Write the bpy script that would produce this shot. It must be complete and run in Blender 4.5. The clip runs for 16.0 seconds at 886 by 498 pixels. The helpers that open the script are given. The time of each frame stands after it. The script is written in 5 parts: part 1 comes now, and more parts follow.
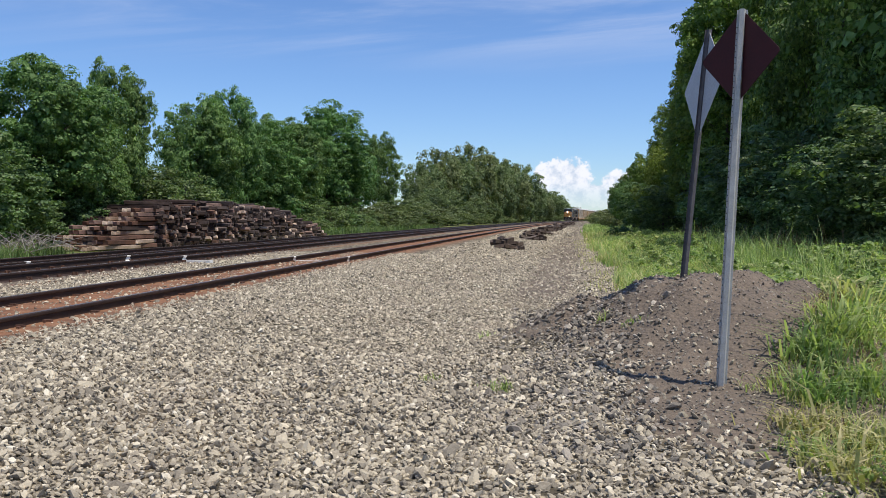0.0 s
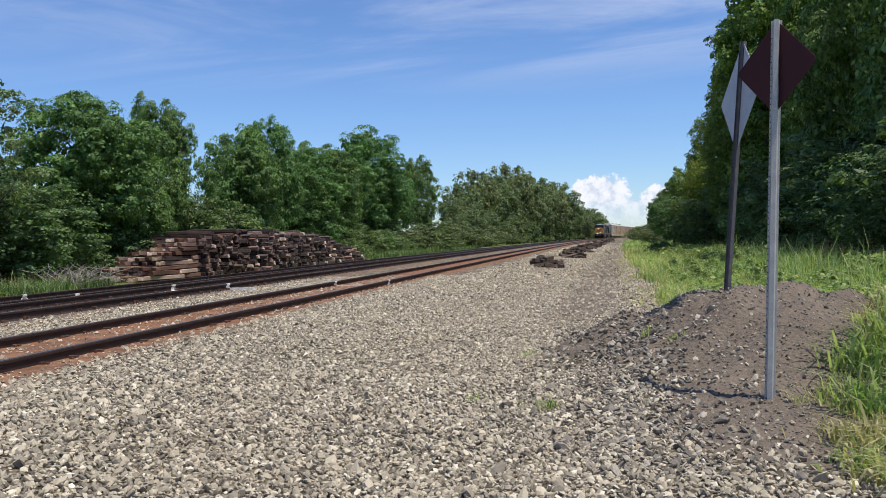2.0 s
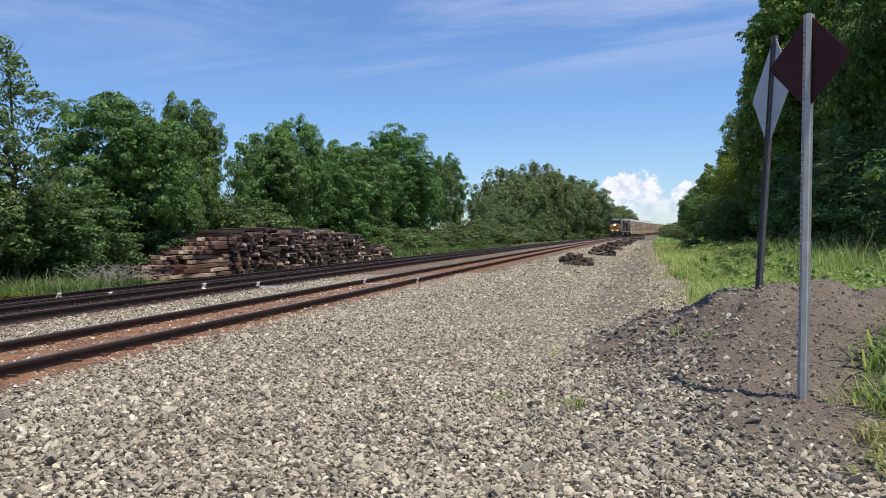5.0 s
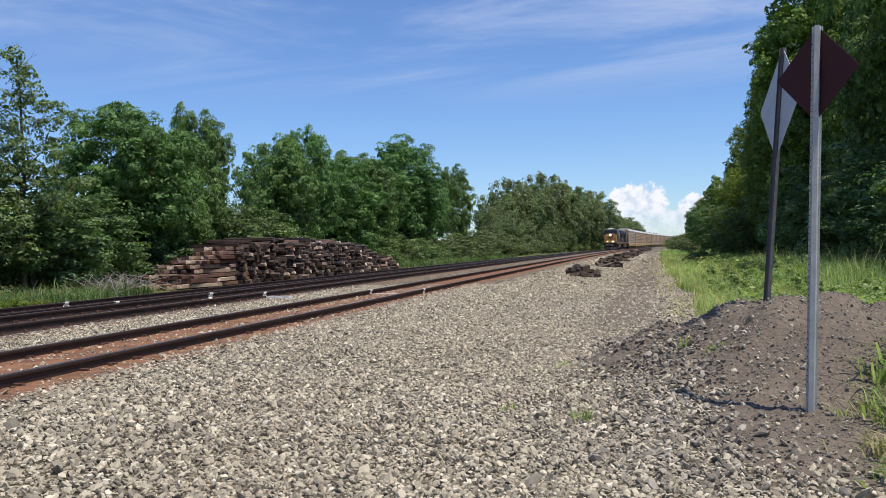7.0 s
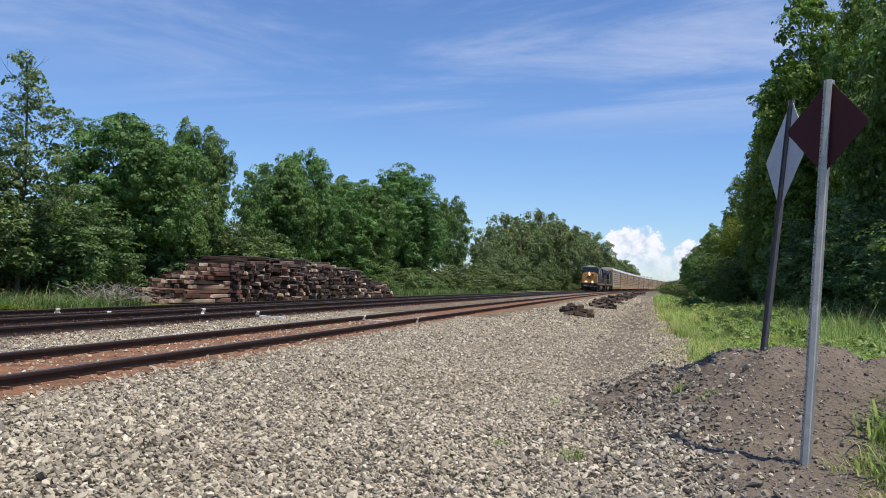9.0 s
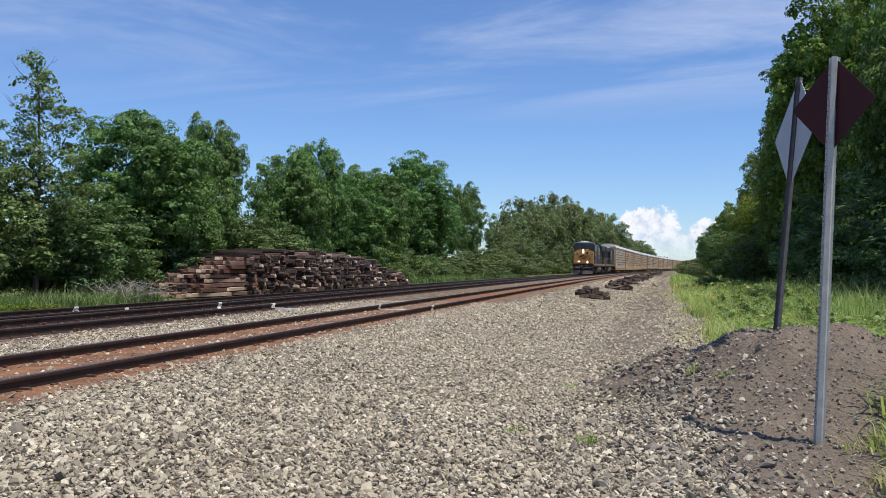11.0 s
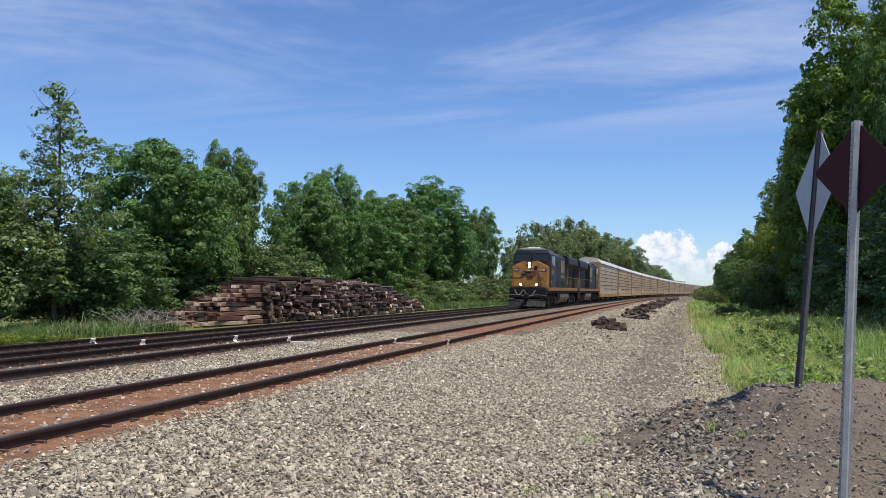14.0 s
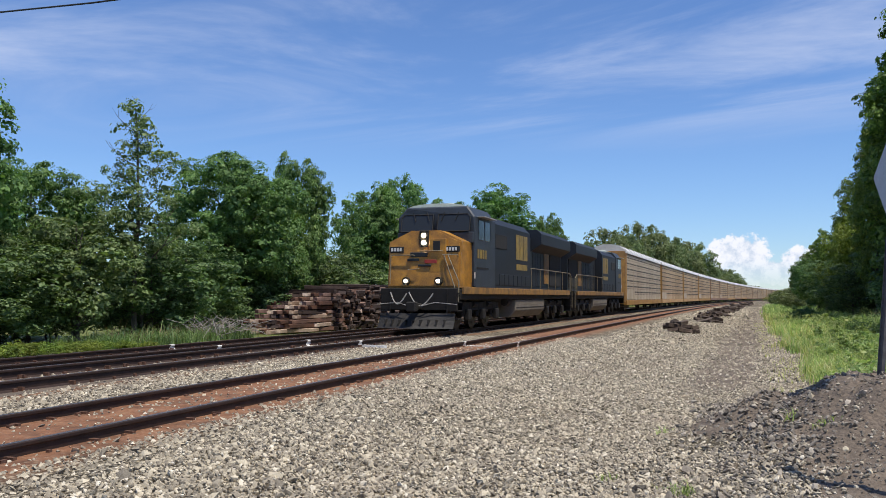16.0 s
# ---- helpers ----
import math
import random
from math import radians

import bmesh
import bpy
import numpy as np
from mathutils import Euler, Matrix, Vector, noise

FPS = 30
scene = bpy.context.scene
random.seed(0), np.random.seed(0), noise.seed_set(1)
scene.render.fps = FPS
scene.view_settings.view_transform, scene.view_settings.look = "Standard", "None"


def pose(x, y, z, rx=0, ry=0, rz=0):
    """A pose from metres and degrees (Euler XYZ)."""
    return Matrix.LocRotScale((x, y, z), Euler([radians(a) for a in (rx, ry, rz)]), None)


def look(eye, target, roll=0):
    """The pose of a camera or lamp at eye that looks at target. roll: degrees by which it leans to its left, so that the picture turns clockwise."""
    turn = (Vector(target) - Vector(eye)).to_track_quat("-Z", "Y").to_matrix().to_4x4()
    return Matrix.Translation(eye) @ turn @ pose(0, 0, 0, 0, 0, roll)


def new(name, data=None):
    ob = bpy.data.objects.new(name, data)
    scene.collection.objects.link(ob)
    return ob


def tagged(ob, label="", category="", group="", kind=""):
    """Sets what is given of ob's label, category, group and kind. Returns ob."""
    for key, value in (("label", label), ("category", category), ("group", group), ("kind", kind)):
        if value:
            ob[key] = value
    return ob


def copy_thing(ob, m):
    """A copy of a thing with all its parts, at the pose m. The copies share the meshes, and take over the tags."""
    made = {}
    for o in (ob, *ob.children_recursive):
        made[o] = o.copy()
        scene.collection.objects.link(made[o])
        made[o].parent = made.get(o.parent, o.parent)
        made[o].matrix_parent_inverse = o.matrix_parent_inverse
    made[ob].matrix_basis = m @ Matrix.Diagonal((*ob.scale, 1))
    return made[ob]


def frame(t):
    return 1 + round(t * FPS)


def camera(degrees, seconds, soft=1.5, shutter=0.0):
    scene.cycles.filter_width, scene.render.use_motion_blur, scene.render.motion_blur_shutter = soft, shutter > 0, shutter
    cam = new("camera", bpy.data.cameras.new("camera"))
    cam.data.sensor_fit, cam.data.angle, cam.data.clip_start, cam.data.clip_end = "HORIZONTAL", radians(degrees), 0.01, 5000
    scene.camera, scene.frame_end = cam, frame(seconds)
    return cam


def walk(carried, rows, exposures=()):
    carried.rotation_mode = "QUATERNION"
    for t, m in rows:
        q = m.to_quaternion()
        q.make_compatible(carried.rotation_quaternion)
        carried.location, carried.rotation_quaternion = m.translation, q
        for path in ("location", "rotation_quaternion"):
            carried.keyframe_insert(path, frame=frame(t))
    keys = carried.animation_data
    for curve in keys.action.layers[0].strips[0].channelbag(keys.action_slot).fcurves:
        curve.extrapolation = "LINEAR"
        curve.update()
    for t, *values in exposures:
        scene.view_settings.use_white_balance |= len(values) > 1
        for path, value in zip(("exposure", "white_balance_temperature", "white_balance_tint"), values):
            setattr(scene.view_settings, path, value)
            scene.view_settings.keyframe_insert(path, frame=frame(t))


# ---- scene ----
cam = camera(54.1, 16.0, soft=0.75)
PATH = [
    (0, (0.009, 0.062, 1.548), (-0.264, 2.042, 1.474), 0.5),
    (0.5, (0.019, 0.068, 1.542), (-0.245, 2.05, 1.482), 0.2),
    (1, (0.019, -0.001, 1.547), (-0.287, 1.975, 1.521), 0.1),
    (1.5, (0.006, 0.015, 1.54), (-0.329, 1.987, 1.501), -0.2),
    (2, (0.001, -0.003, 1.542), (-0.36, 1.963, 1.518), -1.3),
    (2.5, (-0.016, 0.006, 1.528), (-0.375, 1.973, 1.507), -1.7),
    (3, (-0.002, -0.016, 1.539), (-0.356, 1.952, 1.518), -2.2),
    (3.5, (0.01, -0.023, 1.544), (-0.361, 1.943, 1.517), -2.4),
    (4, (0.01, -0.002, 1.545), (-0.387, 1.957, 1.517), -1.9),
    (6.5, (0.016, 0.023, 1.542), (-0.426, 1.973, 1.528), -1.4),
    (7, (0.007, 0.022, 1.544), (-0.434, 1.973, 1.542), -1.2),
    (7.5, (0.006, 0.011, 1.545), (-0.419, 1.965, 1.534), -1.1),
    (8, (0.015, 0.028, 1.541), (-0.337, 1.997, 1.518), -0.7),
    (8.5, (0.027, 0.004, 1.544), (-0.264, 1.983, 1.561), 0.3),
    (9, (-0.058, 0.034, 1.521), (-0.488, 1.986, 1.591), 2.4),
    (9.2, (-0.062, -0.092, 1.56), (-0.581, 1.838, 1.64), 3.0),
    (11.5, (0.016, 0.051, 1.554), (-0.426, 2.001, 1.573), 0.0),
    (12, (0.009, 0.059, 1.547), (-0.408, 2.015, 1.541), -0.1),
    (12.5, (0.01, 0.056, 1.553), (-0.405, 2.012, 1.514), -0.3),
    (13, (0.01, 0.048, 1.553), (-0.408, 2.004, 1.514), -0.1),
    (13.5, (0.013, 0.06, 1.686), (-0.418, 2.013, 1.712), 0.7),
    (14, (-0.02, 0.052, 1.888), (-0.519, 1.987, 1.976), 1.1),
    (14.5, (-0.017, -0.004, 1.917), (-0.579, 1.909, 2.07), 0.9),
    (15, (0.006, -0.044, 1.859), (-0.564, 1.864, 2.052), 1.3),
    (15.5, (-0.01, -0.034, 1.721), (-0.601, 1.871, 1.869), 1.3),
    (16, (-0.026, -0.054, 1.698), (-0.672, 1.836, 1.806), 0.2),
]
walk(cam, [(t, look(eye, target, roll)) for t, eye, target, roll in PATH])
from math import sin, cos, tan, atan, pi, sqrt

# ---------- light and sky ----------
C = 0.000114                      # bend of the line: x = -X + C*y*y


def bend(y, off):
    return off + C * y * y


EXPOSURE = 0.0
scene.view_settings.exposure = EXPOSURE
SUN_DIR = Vector((0.335, -0.14, 0.93)).normalized()
sun_data = bpy.data.lights.new("sun", "SUN")
sun_data.energy, sun_data.angle, sun_data.color = 4.8, radians(0.53), (1.0, 0.935, 0.81)
sun = new("sun", sun_data)
sun.matrix_world = look(SUN_DIR * 50, (0, 0, 0))

world = bpy.data.worlds.new("sky")
scene.world = world
world.use_nodes = True
W = world.node_tree
W.nodes.clear()


def wn(kind, **kw):
    n = W.nodes.new(kind)
    for k, v in kw.items():
        setattr(n, k, v)
    return n


def wmath(op, a, b=None, c=None, clamp=False):
    n = W.nodes.new("ShaderNodeMath")
    n.operation, n.use_clamp = op, clamp
    for i, v in enumerate((a, b, c)):
        if v is None:
            continue
        if isinstance(v, (int, float)):
            n.inputs[i].default_value = v
        else:
            W.links.new(v, n.inputs[i])
    return n.outputs[0]


def build_sky():
    sky = wn("ShaderNodeTexSky", sky_type="NISHITA")
    sky.sun_disc = False
    sky.sun_elevation, sky.sun_rotation = radians(68), radians(113)
    sky.air_density, sky.dust_density, sky.ozone_density = 1.0, 0.0, 2.6
    co = wn("ShaderNodeTexCoord")
    sep = wn("ShaderNodeSeparateXYZ")
    W.links.new(co.outputs["Generated"], sep.inputs[0])
    x, y, z = sep.outputs
    # high thin cloud on a flat layer far above
    zz = wmath("MAXIMUM", z, 0.03)
    u, v = wmath("DIVIDE", x, zz), wmath("DIVIDE", y, zz)
    comb = wn("ShaderNodeCombineXYZ")
    W.links.new(wmath("ADD", wmath("ADD", wmath("MULTIPLY", u, 0.42), wmath("MULTIPLY", v, 0.1)), 0.9), comb.inputs[0])
    W.links.new(wmath("ADD", wmath("MULTIPLY", v, 0.62), wmath("MULTIPLY", u, 0.16)), comb.inputs[1])
    n1 = wn("ShaderNodeTexNoise")
    n1.inputs["Scale"].default_value, n1.inputs["Detail"].default_value = 0.95, 8
    n1.inputs["Roughness"].default_value, n1.inputs["Distortion"].default_value = 0.6, 0.9
    W.links.new(comb.outputs[0], n1.inputs["Vector"])
    cirrus = wn("ShaderNodeMapRange", interpolation_type="SMOOTHSTEP")
    cirrus.inputs["From Min"].default_value, cirrus.inputs["From Max"].default_value = 0.41, 0.75
    W.links.new(n1.outputs["Fac"], cirrus.inputs["Value"])
    gate = wn("ShaderNodeMapRange", interpolation_type="SMOOTHSTEP")
    gate.inputs["From Min"].default_value, gate.inputs["From Max"].default_value = 0.15, 0.25
    W.links.new(z, gate.inputs["Value"])
    thin = wmath("MULTIPLY", wmath("MULTIPLY", cirrus.outputs[0], gate.outputs[0]), 0.82)
    # heaped cloud low over the far end of the line
    ys = wmath("MAXIMUM", y, 0.05)
    p, q = wmath("DIVIDE", x, ys), wmath("DIVIDE", z, ys)
    c2 = wn("ShaderNodeCombineXYZ")
    W.links.new(p, c2.inputs[0])
    W.links.new(q, c2.inputs[1])
    n2 = wn("ShaderNodeTexNoise")
    n2.inputs["Scale"].default_value, n2.inputs["Detail"].default_value = 62, 8
    n2.inputs["Roughness"].default_value = 0.62
    W.links.new(c2.outputs[0], n2.inputs["Vector"])
    wob = wmath("MULTIPLY", wmath("SUBTRACT", n2.outputs["Fac"], 0.5), 3.4)

    def heap(px, pq, rx, rq):
        a = wmath("POWER", wmath("DIVIDE", wmath("SUBTRACT", p, px), rx), 2.0)
        b = wmath("POWER", wmath("DIVIDE", wmath("SUBTRACT", q, pq), rq), 2.0)
        return wmath("SUBTRACT", 1.0, wmath("ADD", a, b))

    heaps = heap(0.0, 0.044, 0.037, 0.027)
    for args in ((0.064, 0.036, 0.026, 0.02), (0.03, 0.026, 0.075, 0.016), (-0.165, 0.036, 0.024, 0.016)):
        heaps = wmath("MAXIMUM", heaps, heap(*args))
    cum = wn("ShaderNodeMapRange", interpolation_type="SMOOTHSTEP")
    cum.inputs["From Min"].default_value, cum.inputs["From Max"].default_value = 0.0, 0.5
    W.links.new(wmath("ADD", heaps, wob), cum.inputs["Value"])
    front = wmath("GREATER_THAN", y, 0.05)
    base = wn("ShaderNodeMapRange", interpolation_type="SMOOTHSTEP")
    base.inputs["From Min"].default_value, base.inputs["From Max"].default_value = 0.012, 0.045
    W.links.new(q, base.inputs["Value"])
    cumf = wmath("MULTIPLY", wmath("MULTIPLY", cum.outputs[0], front), wmath("ADD", wmath("MULTIPLY", base.outputs[0], 0.7), 0.25), clamp=True)
    mix1 = wn("ShaderNodeMix", data_type="RGBA")
    W.links.new(thin, mix1.inputs["Factor"])
    tint = wn("ShaderNodeMix", data_type="RGBA", blend_type="MULTIPLY")
    tint.inputs["Factor"].default_value = 1.0
    W.links.new(sky.outputs[0], tint.inputs["A"])
    tint.inputs["B"].default_value = (0.74, 0.92, 1.24, 1)
    W.links.new(tint.outputs["Result"], mix1.inputs["A"])
    mix1.inputs["B"].default_value = (5.6, 6.3, 8.2, 1)
    mix2 = wn("ShaderNodeMix", data_type="RGBA")
    W.links.new(cumf, mix2.inputs["Factor"])
    W.links.new(mix1.outputs["Result"], mix2.inputs["A"])
    shade = wn("ShaderNodeMix", data_type="RGBA")
    n3 = wn("ShaderNodeMapRange", interpolation_type="SMOOTHSTEP")
    n3.inputs["From Min"].default_value, n3.inputs["From Max"].default_value = 0.36, 0.58
    W.links.new(n2.outputs["Fac"], n3.inputs["Value"])
    W.links.new(n3.outputs[0], shade.inputs["Factor"])
    shade.inputs["A"].default_value, shade.inputs["B"].default_value = (5.6, 6.3, 7.6, 1), (8.6, 8.7, 9.3, 1)
    W.links.new(shade.outputs["Result"], mix2.inputs["B"])
    bg = wn("ShaderNodeBackground")
    bg.inputs["Strength"].default_value = 0.112
    W.links.new(mix2.outputs["Result"], bg.inputs["Color"])
    out = wn("ShaderNodeOutputWorld")
    W.links.new(bg.outputs[0], out.inputs[0])


build_sky()


# ---------- materials ----------
class Mat:
    """A node material under construction."""

    def __init__(self, name):
        self.m = bpy.data.materials.new(name)
        self.m.use_nodes = True
        self.t = self.m.node_tree
        self.b = self.t.nodes["Principled BSDF"]

    def node(self, kind, **kw):
        n = self.t.nodes.new(kind)
        for k, v in kw.items():
            setattr(n, k, v)
        return n

    def link(self, a, b):
        self.t.links.new(a, b)

    def coord(self, kind="Object"):
        return self.node("ShaderNodeTexCoord").outputs[kind]

    def noise(self, scale, detail=4, rough=0.55, vec=None, stretch=None):
        n = self.node("ShaderNodeTexNoise")
        n.inputs["Scale"].default_value, n.inputs["Detail"].default_value, n.inputs["Roughness"].default_value = scale, detail, rough
        v = vec or self.coord()
        if stretch:
            mp = self.node("ShaderNodeMapping")
            mp.inputs["Scale"].default_value = stretch
            self.link(v, mp.inputs[0])
            v = mp.outputs[0]
        self.link(v, n.inputs["Vector"])
        return n.outputs["Fac"]

    def ramp(self, fac, stops):
        r = self.node("ShaderNodeValToRGB")
        e = r.color_ramp.elements
        while len(e) < len(stops):
            e.new(0.5)
        for el, (pos, col) in zip(e, stops):
            el.position, el.color = pos, (*col, 1)
        self.link(fac, r.inputs[0])
        return r.outputs[0]

    def span(self, v, a, b, lo=0.0, hi=1.0):
        n = self.node("ShaderNodeMapRange", interpolation_type="SMOOTHSTEP")
        for k, x in zip(("From Min", "From Max", "To Min", "To Max"), (a, b, lo, hi)):
            n.inputs[k].default_value = x
        self.link(v, n.inputs["Value"])
        return n.outputs[0]

    def math(self, op, a, b):
        n = self.node("ShaderNodeMath", operation=op)
        for i, v in enumerate((a, b)):
            if isinstance(v, (int, float)):
                n.inputs[i].default_value = v
            else:
                self.link(v, n.inputs[i])
        return n.outputs[0]

    def mix(self, f, a, b, mode="MIX"):
        n = self.node("ShaderNodeMix", data_type="RGBA", blend_type=mode)
        for key, v in (("Factor", f), ("A", a), ("B", b)):
            s = n.inputs[key]
            if isinstance(v, (int, float)):
                s.default_value = v
            elif isinstance(v, tuple):
                s.default_value = (*v, 1)
            else:
                self.link(v, s)
        return n.outputs["Result"]

    def bump(self, h, strength=0.4, dist=0.02):
        n = self.node("ShaderNodeBump")
        n.inputs["Strength"].default_value, n.inputs["Distance"].default_value = strength, dist
        self.link(h, n.inputs["Height"])
        self.link(n.outputs[0], self.b.inputs["Normal"])

    def done(self, color=None, rough=0.8, metal=0.0, spec=None):
        if isinstance(color, tuple):
            self.b.inputs["Base Color"].default_value = (*color, 1)
        elif color is not None:
            self.link(color, self.b.inputs["Base Color"])
        if isinstance(rough, (int, float)):
            self.b.inputs["Roughness"].default_value = rough
        else:
            self.link(rough, self.b.inputs["Roughness"])
        self.b.inputs["Metallic"].default_value = metal
        if spec is not None:
            self.b.inputs["Specular IOR Level"].default_value = spec
        return self.m


def worn(name, base, dark, scale=6.0, rough=0.6, metal=0.0, bump=0.15, dist=0.01, grain=60.0, lo=0.35, hi=0.7, vary=0.0, stretch=None):
    """A surface with stains at a large scale and grain at a small one."""
    k = Mat(name)
    big = k.noise(scale, 5, 0.6, stretch=stretch)
    fine = k.noise(grain, 3, 0.6, stretch=stretch)
    col = k.mix(k.span(big, lo, hi), dark, base)
    col = k.mix(0.35, col, k.ramp(fine, [(0.3, tuple(c * 0.55 for c in base)), (0.7, tuple(min(1, c * 1.35) for c in base))]))
    if vary:
        r = k.node("ShaderNodeObjectInfo").outputs["Random"]
        hsv = k.node("ShaderNodeHueSaturation")
        k.link(col, hsv.inputs["Color"])
        k.link(k.span(r, 0, 1, 1 - vary, 1 + vary), hsv.inputs["Value"])
        k.link(k.span(r, 0, 1, 1 + vary * 0.5, 1 - vary * 0.5), hsv.inputs["Saturation"])
        col = hsv.outputs[0]
    k.bump(fine, bump, dist)
    return k.done(col, rough, metal)


def stone_mat(name, stops, vary_scale=2.2):
    k = Mat(name)
    geo = k.node("ShaderNodeNewGeometry")
    col = k.ramp(geo.outputs["Random Per Island"], stops)
    patch = k.noise(0.55, 4, 0.6)
    col = k.mix(k.span(patch, 0.5, 0.75, 0, 0.45), col, (0.30, 0.235, 0.17), "MIX")
    fine = k.noise(90, 3, 0.6)
    col = k.mix(0.3, col, k.ramp(fine, [(0.3, (0.13, 0.118, 0.10)), (0.7, (0.5, 0.46, 0.40))]))
    k.bump(fine, 0.3, 0.004)
    return k.done(col, 0.88, spec=0.25)


STONES = [(0.0, (0.105, 0.085, 0.059)), (0.22, (0.225, 0.186, 0.13)), (0.5, (0.365, 0.308, 0.218)), (0.78, (0.51, 0.434, 0.308)), (0.93, (0.67, 0.575, 0.415)), (1.0, (0.84, 0.76, 0.61))]
M_STONE = stone_mat("ballast_stone", STONES)
M_STONE_DARK = stone_mat("dark_stone", [(0.0, (0.05, 0.042, 0.034)), (0.5, (0.135, 0.112, 0.088)), (0.85, (0.27, 0.23, 0.185)), (1.0, (0.46, 0.40, 0.33))])


def ground_mat():
    k = Mat("ground_soil_and_ballast")
    zone = k.node("ShaderNodeVertexColor", layer_name="zone").outputs["Color"]
    sep = k.node("ShaderNodeSeparateColor")
    k.link(zone, sep.inputs[0])
    rust, dirt, grass = sep.outputs
    co = k.coord()
    vor = k.node("ShaderNodeTexVoronoi")
    vor.inputs["Scale"].default_value = 16
    k.link(co, vor.inputs["Vector"])
    stone = k.ramp(k.node_sep(vor.outputs["Color"]), STONES)
    # shade in the gaps is painted: each stone cell darkens towards its rim
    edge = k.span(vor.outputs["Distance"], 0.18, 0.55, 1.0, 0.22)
    stone = k.mix(1.0, stone, gap_shade_rgb(k, edge), "MULTIPLY")
    patch = k.noise(0.45, 5, 0.6)
    stone = k.mix(k.span(patch, 0.45, 0.75, 0, 0.5), stone, (0.30, 0.235, 0.165))
    fine = k.noise(40, 4, 0.65)
    mid = k.noise(3.0, 4, 0.6)
    # iron stain beside the rails
    rustc = k.ramp(mid, [(0.3, (0.13, 0.066, 0.042)), (0.55, (0.25, 0.115, 0.062)), (0.75, (0.31, 0.175, 0.10))])
    col = k.mix(k.math("MULTIPLY", rust, k.span(fine, 0.2, 0.6, 0.65, 1.0)), stone, rustc)
    dirtc = k.ramp(k.noise(1.8, 6, 0.7), [(0.25, (0.075, 0.060, 0.052)), (0.5, (0.128, 0.100, 0.080)), (0.75, (0.21, 0.162, 0.122))])
    dirtc = k.mix(0.4, dirtc, k.ramp(fine, [(0.3, (0.06, 0.048, 0.038)), (0.72, (0.30, 0.245, 0.19))]))
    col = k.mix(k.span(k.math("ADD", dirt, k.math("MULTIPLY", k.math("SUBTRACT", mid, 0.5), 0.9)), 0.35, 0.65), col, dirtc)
    grassc = k.ramp(k.noise(0.9, 6, 0.7), [(0.25, (0.075, 0.09, 0.03)), (0.5, (0.14, 0.165, 0.05)), (0.75, (0.25, 0.22, 0.10))])
    col = k.mix(k.span(k.math("ADD", grass, k.math("MULTIPLY", k.math("SUBTRACT", mid, 0.5), 0.8)), 0.35, 0.65), col, grassc)
    h = k.math("SUBTRACT", k.math("MULTIPLY", fine, 0.5), vor.outputs["Distance"])
    k.bump(h, 0.7, 0.03)
    return k.done(col, 0.92, spec=0.2)


def gap_shade_rgb(k, fac):
    n = k.node("ShaderNodeCombineColor")
    for i in range(3):
        k.link(fac, n.inputs[i])
    return n.outputs[0]


def node_sep(self, colour):
    n = self.node("ShaderNodeSeparateColor")
    self.link(colour, n.inputs[0])
    return n.outputs[0]


Mat.node_sep = node_sep
M_GROUND = ground_mat()


def leaf_mat(name, dark, light, warm, trans=0.35, rough=0.55):
    """Leaves: each its own tone, light passes through in part."""
    k = Mat(name)
    geo = k.node("ShaderNodeNewGeometry")
    col = k.ramp(geo.outputs["Random Per Island"], [(0.0, dark), (0.55, light), (1.0, warm)])
    big = k.noise(0.35, 4, 0.6)
    hsv = k.node("ShaderNodeHueSaturation")
    k.link(col, hsv.inputs["Color"])
    k.link(k.span(big, 0.35, 0.65, 0.78, 1.22), hsv.inputs["Value"])
    k.link(k.span(k.node("ShaderNodeObjectInfo").outputs["Random"], 0, 1, 0.485, 0.515), hsv.inputs["Hue"])
    k.done(hsv.outputs[0], rough, spec=0.35)
    tr = k.node("ShaderNodeBsdfTranslucent")
    k.link(k.mix(1.0, hsv.outputs[0], (1.15, 1.3, 0.6), "MULTIPLY"), tr.inputs["Color"])
    mx = k.node("ShaderNodeMixShader")
    mx.inputs[0].default_value = trans
    k.link(k.b.outputs[0], mx.inputs[1])
    k.link(tr.outputs[0], mx.inputs[2])
    k.link(mx.outputs[0], k.t.nodes["Material Output"].inputs[0])
    return k.m


M_LEAF = leaf_mat("leaf_broad", (0.055, 0.118, 0.036), (0.13, 0.235, 0.068), (0.225, 0.34, 0.11), 0.34)
M_LEAF_BLUE = leaf_mat("leaf_grey_green", (0.06, 0.105, 0.042), (0.138, 0.215, 0.082), (0.255, 0.335, 0.145), 0.36)
# olive leaves made paler: distance haze is put into the colour
M_LEAF_FAR = leaf_mat("leaf_olive_hazed", (0.075, 0.105, 0.045), (0.165, 0.21, 0.09), (0.27, 0.31, 0.15), 0.36)
M_LEAF_DARK = leaf_mat("leaf_dark", (0.058, 0.112, 0.036), (0.135, 0.23, 0.065), (0.24, 0.335, 0.105), 0.36)
M_LEAF_BRIGHT = leaf_mat("leaf_bright", (0.075, 0.13, 0.028), (0.155, 0.24, 0.045), (0.26, 0.34, 0.075), 0.32)
# sunlight is put into this leaf colour: brighter and yellower than the others
M_LEAF_SUN_PAINTED = leaf_mat("leaf_sun_painted", (0.10, 0.15, 0.028), (0.20, 0.27, 0.05), (0.32, 0.38, 0.08), 0.38)
M_GRASS = leaf_mat("grass_green", (0.165, 0.245, 0.085), (0.335, 0.43, 0.165), (0.55, 0.58, 0.29), 0.5, 0.55)
